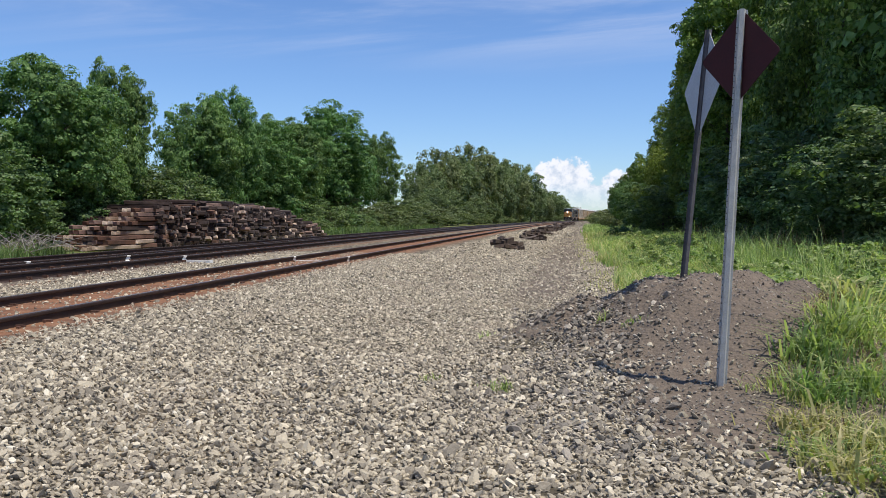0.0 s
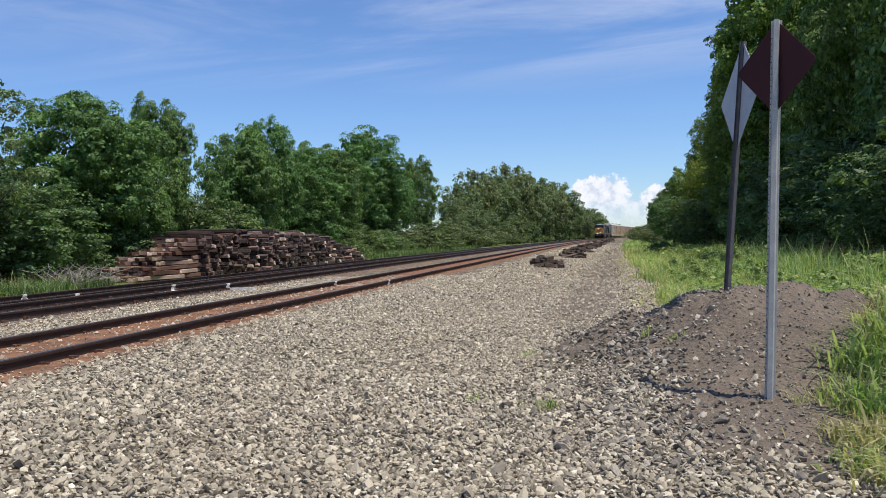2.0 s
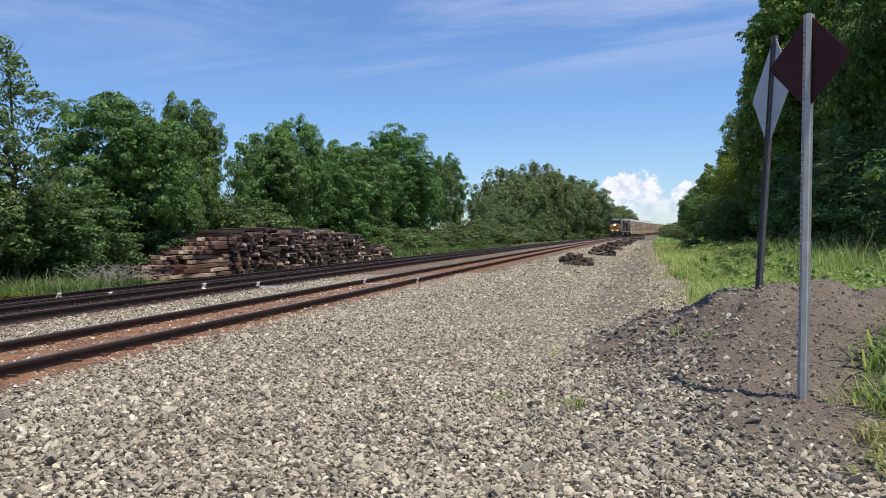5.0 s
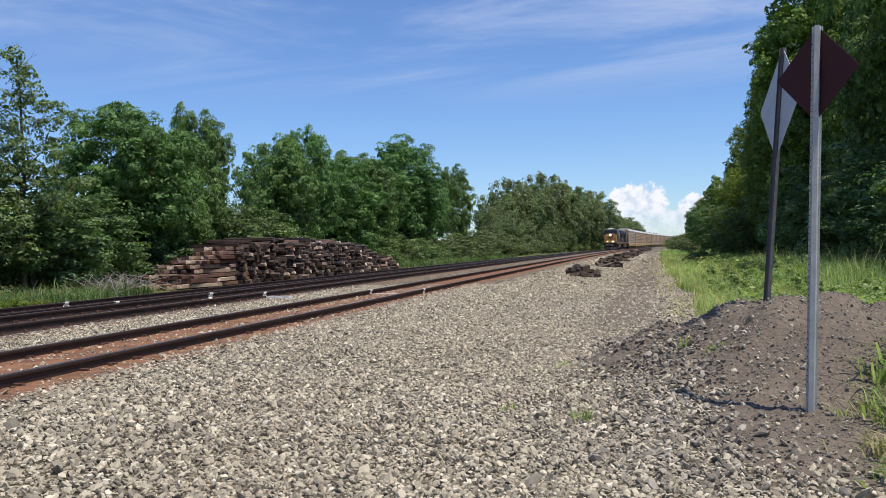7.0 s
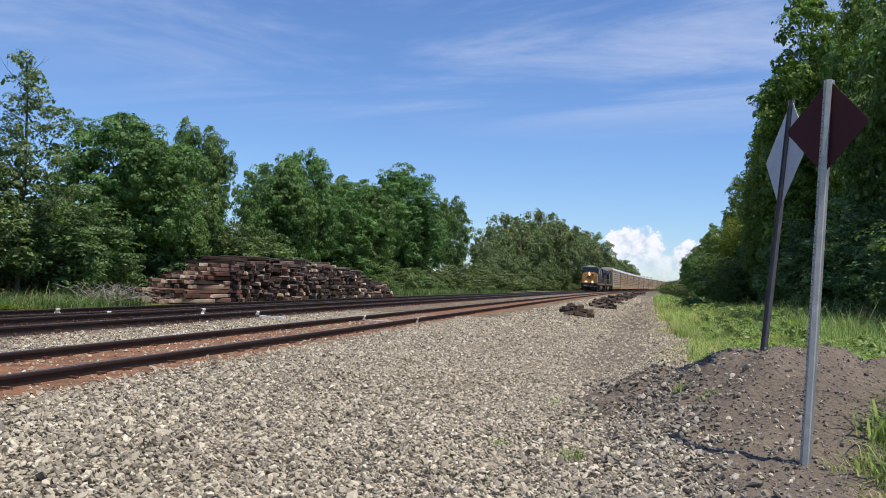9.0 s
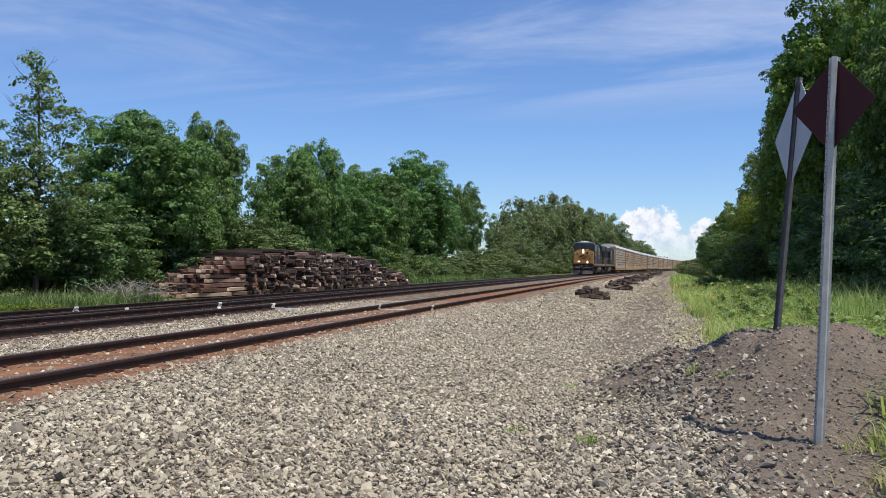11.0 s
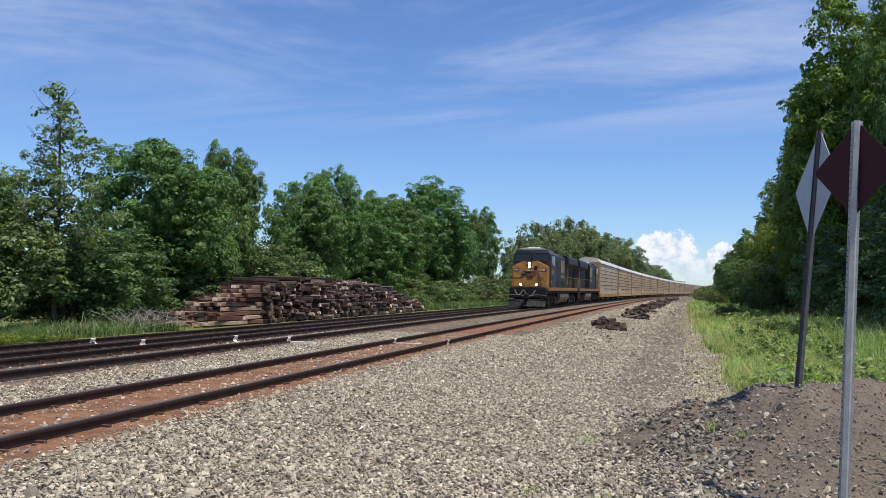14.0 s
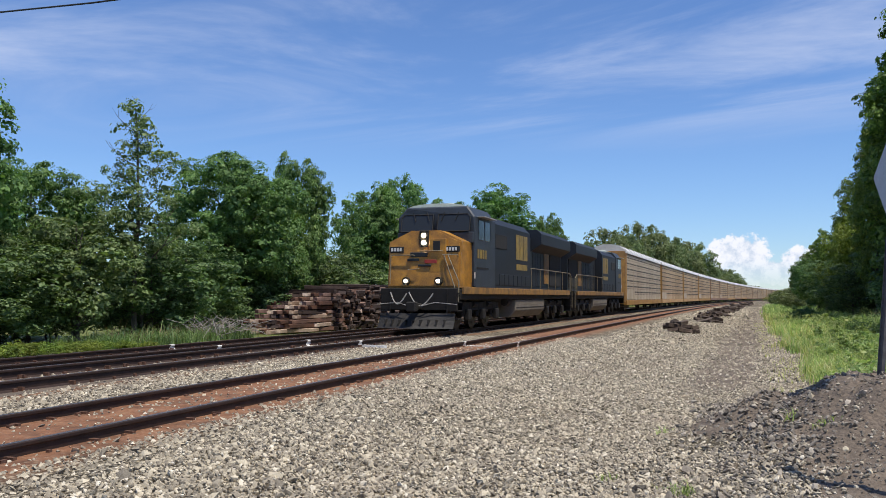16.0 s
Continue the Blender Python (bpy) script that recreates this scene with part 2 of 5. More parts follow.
M_GRASS_PALE = leaf_mat("grass_pale", (0.26, 0.27, 0.11), (0.48, 0.455, 0.21), (0.68, 0.585, 0.36), 0.45, 0.6)
M_STRAW = leaf_mat("dry_stalk", (0.15, 0.10, 0.07), (0.27, 0.195, 0.13), (0.40, 0.31, 0.2), 0.3, 0.7)
M_BARK = worn("bark", (0.13, 0.105, 0.085), (0.06, 0.05, 0.042), 3, 0.95, 0, 0.6, 0.03, 25)
M_DEADWOOD = worn("dead_branch", (0.36, 0.33, 0.30), (0.17, 0.15, 0.135), 5, 0.9, 0, 0.3, 0.01, 40)
M_TIE = worn("old_tie_timber", (0.075, 0.046, 0.038), (0.024, 0.016, 0.014), 3.5, 0.9, 0, 0.6, 0.012, 35, vary=0.5, stretch=(1, 1, 1))
M_TIE_BLACK = worn("tarred_tie_timber", (0.10, 0.068, 0.050), (0.03, 0.021, 0.017), 3.5, 0.9, 0, 0.6, 0.012, 35, vary=0.5)
M_TIE_PALE = worn("weathered_tie_timber", (0.21, 0.115, 0.082), (0.07, 0.038, 0.03), 2.2, 0.9, 0, 0.6, 0.012, 30, vary=0.4)
M_TIE_BLEACH = worn("bleached_tie_timber", (0.50, 0.38, 0.29), (0.22, 0.135, 0.10), 2.0, 0.9, 0, 0.6, 0.012, 30, vary=0.3)
M_TIE_TRACK = worn("tie_in_track", (0.155, 0.085, 0.055), (0.07, 0.042, 0.032), 2.0, 0.9, 0, 0.5, 0.012, 30, vary=0.3)
M_RAIL = worn("rusty_rail_steel", (0.055, 0.031, 0.025), (0.024, 0.016, 0.014), 5, 0.65, 0.3, 0.2, 0.004, 60)
M_RAIL_TOP = worn("worn_rail_head", (0.30, 0.275, 0.26), (0.16, 0.13, 0.115), 4, 0.38, 0.85, 0.05, 0.002, 80)
M_RUSTPLATE = worn("rusted_plate", (0.17, 0.082, 0.05), (0.07, 0.04, 0.03), 6, 0.85, 0.2, 0.3, 0.004, 60)
M_WHITE_PAINT = worn("white_marking_paint", (0.78, 0.77, 0.73), (0.55, 0.5, 0.45), 8, 0.7, 0, 0.1, 0.003, 70)
M_GALV = worn("galvanised_steel", (0.47, 0.46, 0.44), (0.33, 0.32, 0.305), 9, 0.5, 0.1, 0.08, 0.002, 90)
M_POST_DARK = worn("dull_post_steel", (0.13, 0.12, 0.125), (0.075, 0.065, 0.065), 8, 0.6, 0.4, 0.1, 0.002, 90)
M_SIGN_RED = worn("faded_red_sign", (0.052, 0.004, 0.006), (0.036, 0.003, 0.005), 5, 0.75, 0, 0.03, 0.001, 50)
M_SIGN_ALU = worn("bare_sign_aluminium", (0.50, 0.51, 0.53), (0.42, 0.43, 0.45), 5, 0.55, 0.2, 0.03, 0.001, 50)
M_BLUE = worn("dark_blue_loco_paint", (0.009, 0.014, 0.024), (0.009, 0.011, 0.014), 1.6, 0.6, 0, 0.03, 0.002, 30)
M_GREYBLUE = worn("grey_blue_cab_paint", (0.036, 0.046, 0.062), (0.022, 0.028, 0.037), 1.8, 0.55, 0, 0.03, 0.002, 30)
M_GOLD = worn("gold_loco_paint", (0.49, 0.23, 0.03), (0.17, 0.08, 0.022), 2.2, 0.45, 0, 0.04, 0.002, 30)
M_GOLD_DIRTY = worn("dirty_gold_paint", (0.34, 0.175, 0.04), (0.085, 0.058, 0.036), 2.5, 0.6, 0, 0.06, 0.003, 40)
M_ROOF_LIGHT = worn("pale_cab_roof", (0.74, 0.82, 0.68), (0.58, 0.64, 0.54), 3, 0.5, 0, 0.05, 0.002, 40)
M_UNDER = worn("underframe_grime", (0.014, 0.0115, 0.0105), (0.006, 0.0055, 0.005), 3, 0.8, 0.1, 0.2, 0.006, 40)
M_TANK = worn("dusty_fuel_tank", (0.20, 0.175, 0.145), (0.12, 0.10, 0.085), 1.4, 0.75, 0.1, 0.1, 0.004, 40)
M_PLOW = worn("worn_plow_steel", (0.035, 0.032, 0.031), (0.012, 0.011, 0.011), 4, 0.7, 0.1, 0.15, 0.004, 50)
M_WHEEL = worn("wheel_steel", (0.065, 0.052, 0.046), (0.03, 0.025, 0.022), 4, 0.5, 0.6, 0.1, 0.003, 60)
M_HOSE = worn("pale_air_hose", (0.16, 0.14, 0.12), (0.4, 0.39, 0.37), 8, 0.6, 0, 0.05, 0.002, 60)
M_HANDRAIL = worn("handrail_paint", (0.26, 0.21, 0.13), (0.12, 0.10, 0.07), 8, 0.6, 0, 0.05, 0.002, 60)
M_RACK_PANEL = worn("dusty_rack_panel", (0.44, 0.32, 0.19), (0.27, 0.185, 0.11), 0.8, 0.8, 0.0, 0.08, 0.004, 25, vary=0.16)
M_RACK_SILVER = worn("galvanised_rack_panel", (0.46, 0.395, 0.30), (0.30, 0.235, 0.165), 0.8, 0.75, 0.05, 0.08, 0.004, 25, vary=0.08)
M_RACK_FRAME = worn("rusty_yellow_rack_frame", (0.46, 0.27, 0.085), (0.25, 0.135, 0.06), 1.6, 0.7, 0, 0.08, 0.004, 30, vary=0.2)
M_RACK_BROWN = worn("brown_rack_frame", (0.27, 0.16, 0.105), (0.17, 0.095, 0.065), 1.6, 0.75, 0, 0.08, 0.004, 30, vary=0.15)
M_RACK_ROOF = worn("pale_rack_roof", (0.70, 0.69, 0.66), (0.55, 0.52, 0.48), 0.7, 0.5, 0.2, 0.06, 0.004, 25)
# black parts, and the painted dark of gaps and holes
M_BLACK = worn("black_and_gap_shade", (0.02, 0.02, 0.021), (0.011, 0.011, 0.012), 5, 0.8, 0, 0.05, 0.003, 40)
M_RED = worn("red_paint", (0.42, 0.04, 0.03), (0.25, 0.03, 0.025), 5, 0.6, 0, 0.03, 0.002, 40)
M_WIRE = worn("dark_wire", (0.03, 0.03, 0.035), (0.02, 0.02, 0.02), 5, 0.6, 0, 0.05, 0.002, 40)
M_YELLOW_MARK = worn("yellow_lettering_paint", (0.33, 0.225, 0.05), (0.13, 0.095, 0.04), 3, 0.55, 0, 0.03, 0.002, 40)


def glass_mat():
    k = Mat("cab_glass")
    return k.done((0.022, 0.027, 0.033), 0.12, 0.0, 0.35)


def lamp_mat():
    k = Mat("burning_headlight")
    k.b.inputs["Emission Color"].default_value = (1.0, 0.83, 0.56, 1)
    k.b.inputs["Emission Strength"].default_value = 60.0
    return k.done((0.9, 0.85, 0.7), 0.2)


M_GLASS, M_LAMP = glass_mat(), lamp_mat()


# ---------- mesh helpers ----------
def mesh_of(name, verts, faces, mats, idx=None, smooth=False):
    me = bpy.data.meshes.new(name)
    me.from_pydata([tuple(v) for v in verts], [], [tuple(f) for f in faces])
    for m in mats if isinstance(mats, (list, tuple)) else [mats]:
        me.materials.append(m)
    if idx is not None:
        me.polygons.foreach_set("material_index", np.asarray(idx, np.int32))
    if smooth:
        me.polygons.foreach_set("use_smooth", np.ones(len(me.polygons), bool))
    me.update()
    return me


def fast_mesh(name, verts, faces, mat, smooth=False):
    """A mesh from arrays: faces all have the same number of corners."""
    verts, faces = np.asarray(verts, np.float32), np.asarray(faces, np.int32)
    me = bpy.data.meshes.new(name)
    n, k = faces.shape
    me.vertices.add(len(verts))
    me.vertices.foreach_set("co", verts.ravel())
    me.loops.add(n * k)
    me.loops.foreach_set("vertex_index", faces.ravel())
    me.polygons.add(n)
    me.polygons.foreach_set("loop_start", np.arange(0, n * k, k, dtype=np.int32))
    me.polygons.foreach_set("loop_total", np.full(n, k, np.int32))
    me.polygons.foreach_set("use_smooth", np.full(n, smooth, bool))
    me.materials.append(mat)
    me.update(calc_edges=True)
    me.validate()
    return me


def part(name, data, material=None, parent=None, label="", at=None):
    """One mesh object under a thing or a part; data is a bmesh or a mesh."""
    if isinstance(data, bmesh.types.BMesh):
        me = bpy.data.meshes.new(name)
        data.to_mesh(me)
        data.free()
        me.materials.append(material)
        data = me
    ob = new(name, data)
    if parent is not None:
        ob.parent = parent
    if at is not None:
        ob.matrix_basis = at
    if label:
        tagged(ob, label)
    return ob


def box(bm, x0, x1, y0, y1, z0, z1, bevel=0.0, m=None):
    res = bmesh.ops.create_cube(bm, size=1.0)
    vs = res["verts"]
    t = Matrix.Translation(((x0 + x1) / 2, (y0 + y1) / 2, (z0 + z1) / 2)) @ Matrix.Diagonal((x1 - x0, y1 - y0, z1 - z0, 1))
    bmesh.ops.transform(bm, matrix=(m @ t) if m else t, verts=vs)
    if bevel:
        es = list({e for v in vs for e in v.link_edges})
        bmesh.ops.bevel(bm, geom=es, offset=bevel, segments=1, affect="EDGES", profile=0.5)
    return bm


def bx(*a, bevel=0.0, m=None):
    return box(bmesh.new(), *a, bevel=bevel, m=m)


def tube(bm, pts, r, sides=6, r1=None, cap=True):
    """A round bar along points, tapering from r to r1."""
    pts = [Vector(p) for p in pts]
    rings = []
    for i, p in enumerate(pts):
        d = (pts[min(i + 1, len(pts) - 1)] - pts[max(i - 1, 0)]).normalized()
        a = d.orthogonal().normalized()
        if i and rings:
            prev = (rings[-1][0].co - pts[i - 1])
            a = (prev - d * prev.dot(d)).normalized()
        b = d.cross(a)
        rr = r if r1 is None else r + (r1 - r) * i / (len(pts) - 1)
        rings.append([bm.verts.new(p + (a * cos(2 * pi * k / sides) + b * sin(2 * pi * k / sides)) * rr) for k in range(sides)])
    for q, w in zip(rings, rings[1:]):
        for k in range(sides):
            bm.faces.new((q[k], q[(k + 1) % sides], w[(k + 1) % sides], w[k]))
    if cap:
        bm.faces.new(rings[0][::-1])
        bm.faces.new(rings[-1])
    return bm


def cyl(bm, p0, p1, r, sides=16, bevel=0.0):
    return tube(bm, [p0, p1], r, sides)


def prism(pts, y0, y1, axis="y", bm=None):
    """A profile (a, z) drawn along y, or (y, z) drawn along x."""
    bm = bm or bmesh.new()
    put = (lambda a, z, y: (a, y, z)) if axis == "y" else (lambda a, z, y: (y, a, z))
    v0, v1 = [bm.verts.new(put(a, z, y0)) for a, z in pts], [bm.verts.new(put(a, z, y1)) for a, z in pts]
    n = len(pts)
    for i in range(n):
        bm.faces.new((v0[i], v0[(i + 1) % n], v1[(i + 1) % n], v1[i]))
    bm.faces.new(v0[::-1])
    bm.faces.new(v1)
    bmesh.ops.recalc_face_normals(bm, faces=bm.faces)
    return bm


# ---------- ground ----------
ZR = 0.445                        # top of the rails of the two running tracks
X_NEAR, GAUGE, APART = 5.85, 1.505, 4.27
TRACKS = [-(X_NEAR + GAUGE / 2 + APART * i + 0.25 * (i == 0)) for i in range(3)]
DROP = (0.05, 0.0, 0.20)          # the outer tracks lie lower


def smooth(a, b, v):
    t = np.clip((v - a) / (b - a), 0, 1)
    return t * t * (3 - 2 * t)


def wave(x, y, s=1.0, seed=0.0):
    return (np.sin(x * 1.7 * s + seed) * np.cos(y * 1.3 * s + seed * 2) + 0.6 * np.sin(x * 3.9 * s - y * 2.7 * s + seed) + 0.4 * np.cos(x * 7.3 * s + y * 8.1 * s)) / 2


def mound(xl, y):
    dx, dy = xl - 1.7, y - 10.7
    sx = np.where(dx < 0, 1.45, 1.95)
    sy = np.where(dy < 0, 2.6, 1.4)
    # the spur of tipped stone that runs from its crest towards the track
    r = np.sqrt((dx / sx) ** 2 + (dy / sy) ** 2)
    top = 0.88 * np.exp(-r ** 2.7 / 1.05)
    spur = 0.34 * np.exp(-((xl - 0.1) / 0.85) ** 2 - ((y - 10.9 - 0.3 * xl) / 0.95) ** 2)
    lump = 0.07 * np.sin(xl * 3.1 + y * 2.3) + 0.05 * np.sin(xl * 6.7 - y * 4.1 + 1.0)
    return np.maximum(top, spur + 0.35 * top) * (1 + lump)


def height(xl, y):
    bank = sum(h * smooth(1.5, 1.0, np.abs(xl - c)) for c, h in zip(TRACKS, (0.015, 0.03, 0.0)))
    z = bank + 0.25 * smooth(-1.6, -4.9, xl) - 0.20 * smooth(-12.3, -13.6, xl) - 0.02 * smooth(-16.2, -17.5, xl)
    z = z + 0.025 * wave(xl, y, 0.8) * smooth(-5.2, -4.2, xl) + mound(xl, y)
    z = z + (0.045 * wave(xl, y, 2.3, 5.0) + 0.03 * wave(xl, y, 4.6, 1.0) + 0.014 * wave(xl, y, 9.0, 3.0)) * smooth(0.03, 0.2, mound(xl, y))
    z = z + 0.10 * smooth(3.0, 7.0, xl) + 0.06 * wave(xl, y, 0.35, 2.0) * smooth(1.5, 4, xl)
    # low heaped edge between ballast and dirt
    z = z + 0.07 * np.exp(-((xl - (0.3 - 0.05 * (y - 8))) / 0.45) ** 2) * smooth(5.5, 8, y) * smooth(15, 11, y)
    return z


def at_ground(x, y):
    return float(height(np.array(x - C * y * y), np.array(float(y))))


def zones(xl, y):
    w = 0.5 * wave(xl, y, 1.1, 1.0)
    rust = np.zeros_like(xl)
    for c in TRACKS:
        d = np.abs(xl - c)
        rust = np.maximum(rust, smooth(1.62, 0.95, d + 0.2 * w))
    rust = np.maximum(rust * 0.95, 0.85 * smooth(-16.6, -17.2, xl) * smooth(-18.6, -17.8, xl) * smooth(45, 30, y))
    dirt = smooth(0.04, 0.24, mound(xl, y) + 0.05 * w)
    # the dark dirt colour also fills the second and third tracks between their rails
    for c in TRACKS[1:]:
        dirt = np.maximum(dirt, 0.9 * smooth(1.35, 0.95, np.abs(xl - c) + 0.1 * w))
    # trodden dark path along the foot of the bank
    dirt = np.maximum(dirt, 0.80 * np.exp(-((xl + 0.45 - 0.012 * (y - 14)) / 0.8) ** 4) * smooth(12, 19, y))
    dirt = np.maximum(dirt, smooth(0.25, 0.85, xl + 0.3 * w) * smooth(13, 11.5, y) * smooth(5.2, 6.6, y + 0.5 * w))
    edge = 1.35 + 0.55 * w + 0.3 * np.sin(y * 0.55) * smooth(12, 16, y) + 0.25 * smooth(14, 9, y)
    grass = smooth(edge - 0.3, edge + 0.45, xl) * smooth(0.5, 0.14, mound(xl, y))
    grass = grass * (1 - 0.75 * smooth(14, 11.5, y) * smooth(4.2, 2.4, xl))
    grass = np.maximum(grass, smooth(-17.3, -18.4, xl + 0.3 * w))
    return rust, dirt, grass


def axis(*runs):
    out = []
    for a, b, step in runs:
        out += list(np.arange(a, b, step))
    return np.array(sorted(set(np.round(out, 4))))


def build_ground():
    xs = np.r_[-1500, -900, -500, -250, -140, -90, -60, -45, -35, axis((-30, -17.5, 0.6), (-17.5, -5.2, 0.2), (-5.2, 4.2, 0.09), (4.2, 14, 0.5)), 15, 18, 22, 30, 45, 80, 150, 300, 700, 1500]
    ys = np.r_[-300, -150, -80, -40, -20, -10, -5, -2, axis((0, 4, 0.5), (4, 19, 0.09), (19, 40, 0.4), (40, 110, 2), (110, 400, 10)), 430, 500, 600, 800, 1100, 1600, 2400, 3600]
    X, Y = np.meshgrid(xs, ys)
    Z = height(X, Y)
    curve = np.where(np.abs(Y) < 1200, C * Y * Y, C * 1200 ** 2 + 2 * C * 1200 * (Y - 1200))
    V = np.stack([X + curve, Y, Z], -1).reshape(-1, 3)
    nx, ny = len(xs), len(ys)
    i = (np.arange(ny - 1)[:, None] * nx + np.arange(nx - 1)[None]).ravel()
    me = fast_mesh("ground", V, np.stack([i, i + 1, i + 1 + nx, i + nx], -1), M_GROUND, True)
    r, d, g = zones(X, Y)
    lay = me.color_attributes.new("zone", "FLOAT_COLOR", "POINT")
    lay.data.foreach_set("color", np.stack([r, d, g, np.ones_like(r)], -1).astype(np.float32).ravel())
    tagged(new("ground", me), "grey ballast, dark dirt mound and grassy verge", "ground", kind="structure")


build_ground()


# ---------- tracks ----------
def rail_profile():
    half = [(0.076, 0.0), (0.076, 0.012), (0.03, 0.032), (0.011, 0.045), (0.011, 0.128), (0.034, 0.142), (0.036, 0.168), (0.028, 0.18)]
    return half + [(-a, b) for a, b in reversed(half)]


def rail_mesh(off, ztop, y0=-12.0, y1=900.0):
    prof = rail_profile()
    ys = np.r_[np.arange(y0, 60, 6.0), np.arange(60, y1, 15.0)]
    n = len(prof)
    V, F, I = [], [], []
    for y in ys:
        for a, b in prof:
            V.append((bend(y, off) + a, y, ztop - 0.18 + b))
    for j in range(len(ys) - 1):
        for k in range(n):
            F.append((j * n + k, j * n + (k + 1) % n, (j + 1) * n + (k + 1) % n, (j + 1) * n + k))
            I.append(1 if k == 7 else 0)
    return mesh_of("rail", V, F, [M_RAIL, M_RAIL_TOP], I)


def fastening_mesh(c, ztop, spacing):
    """Tie plates, spike heads and rail anchors along one track."""
    bm = bmesh.new()
    rnd = random.Random(int(-c * 100))
    y = -2.0
    while y < 70:
        for s in (-1, 1):
            x = bend(y, c + s * GAUGE / 2)
            box(bm, x - 0.16, x + 0.16, y - 0.09, y + 0.09, ztop - 0.198, ztop - 0.181)
            for q in (-1, 1):
                if rnd.random() < 0.9:
                    xx = x + q * (0.088 + 0.03 * rnd.random())
                    box(bm, xx - 0.018, xx + 0.018, y - 0.05 + 0.08 * rnd.random(), y + 0.02 + 0.05 * rnd.random(), ztop - 0.182, ztop - 0.125 + 0.03 * rnd.random())
            if rnd.random() < 0.55:
                yy = y + 0.13
                box(bm, x - 0.12, x + 0.12, yy - 0.02, yy + 0.025, ztop - 0.21, ztop - 0.105)
        y += spacing
    return bm


def build_track(i, ties):
    c, ztop = TRACKS[i], ZR - DROP[i]
    t = tagged(new("railway_track"), ("rusty running track with worn timber ties in stained ballast", "running track of dark rails carrying the freight train", "low dark siding track beside the tie stack")[i], "railway track", "parallel tracks", "structure")
    for s in (1, -1):
        part("rail", rail_mesh(c + s * GAUGE / 2, ztop), None, t)
    part("tie_plates", fastening_mesh(c, ztop, 0.52), M_RUSTPLATE, t)
    rnd = random.Random(i)
    b = bx(-1.28, 1.28, -0.115, 0.115, -0.16, 0.0, bevel=0.012)
    me = bpy.data.meshes.new("tie")
    b.to_mesh(me)
    b.free()
    me.materials.append(M_TIE_TRACK)
    for k in range(ties):
        y = -2 + 0.52 * k
        part("tie", me, None, t, at=pose(bend(y, c) + rnd.uniform(-0.04, 0.04), y, ztop - 0.198 + rnd.uniform(-0.006, 0.0), rnd.uniform(-0.4, 0.4), 0, rnd.uniform(-1.2, 1.2)))


for i, n in enumerate((130, 120, 110)):
    build_track(i, n)


def paint_marks():
    """White marks sprayed across the rails at one place."""
    for i, (off, y, spill) in enumerate(((0, 24.1, 0), (1, 23.85, 1), (2, 22.17, 1), (3, 21.98, 0), (4, 21.76, 0), (5, 21.6, 0))):
        tr = off // 2
        x = bend(y, TRACKS[tr] + (GAUGE / 2 if off % 2 == 0 else -GAUGE / 2))
        z = ZR - DROP[tr]
        bm = bmesh.new()
        prof = [(0.079, 0.0), (0.079, 0.014), (0.032, 0.035), (0.0135, 0.048), (0.0135, 0.126), (0.037, 0.142), (0.039, 0.170), (0.03, 0.1825), (-0.03, 0.1825), (-0.039, 0.17)]
        L = 0.15
        rows = [[bm.verts.new((x + a, y + s * (L - 0.35 * L * (b > 0.1)), z - 0.18 + b)) for a, b in prof] for s in (-1, 1)]
        for k in range(len(prof) - 1):
            bm.faces.new((rows[0][k], rows[0][k + 1], rows[1][k + 1], rows[1][k]))
        if spill:
            pts = [(0.09, -0.12), (0.75, -0.06), (0.8, 0.03), (0.35, 0.05), (0.09, 0.13)]
            zz = [at_ground(x + a, y + b) + 0.03 for a, b in pts]
            top = [bm.verts.new((x + a, y + b, z - 0.115)) for (a, b), q in zip(pts, zz)]
            low = [bm.verts.new((x + a, y + b, z - 0.21)) for (a, b), q in zip(pts, zz)]
            bm.faces.new(top)
            for k in range(5):
                bm.faces.new((top[k], low[k], low[(k + 1) % 5], top[(k + 1) % 5]))
        bmesh.ops.recalc_face_normals(bm, faces=bm.faces)
        tagged(part("paint_mark", bm, M_WHITE_PAINT), "white paint mark on a dark rail" + (" with a splash beside" if spill else ""), "paint mark", "marks across the rails")


paint_marks()


# ---------- stones ----------
def icosa():
    bm = bmesh.new()
    bmesh.ops.create_icosphere(bm, subdivisions=1, radius=1.0)
    v = np.array([p.co[:] for p in bm.verts])
    f = np.array([[q.index for q in p.verts] for p in bm.faces])
    bm.free()
    return v, f


def octa():
    v = np.array([(1, 0, 0), (-1, 0, 0), (0, 1, 0), (0, -1, 0), (0, 0, 1), (0, 0, -1.0)])
    f = np.array([(0, 2, 4), (2, 1, 4), (1, 3, 4), (3, 0, 4), (2, 0, 5), (1, 2, 5), (3, 1, 5), (0, 3, 5)])
    return v, f


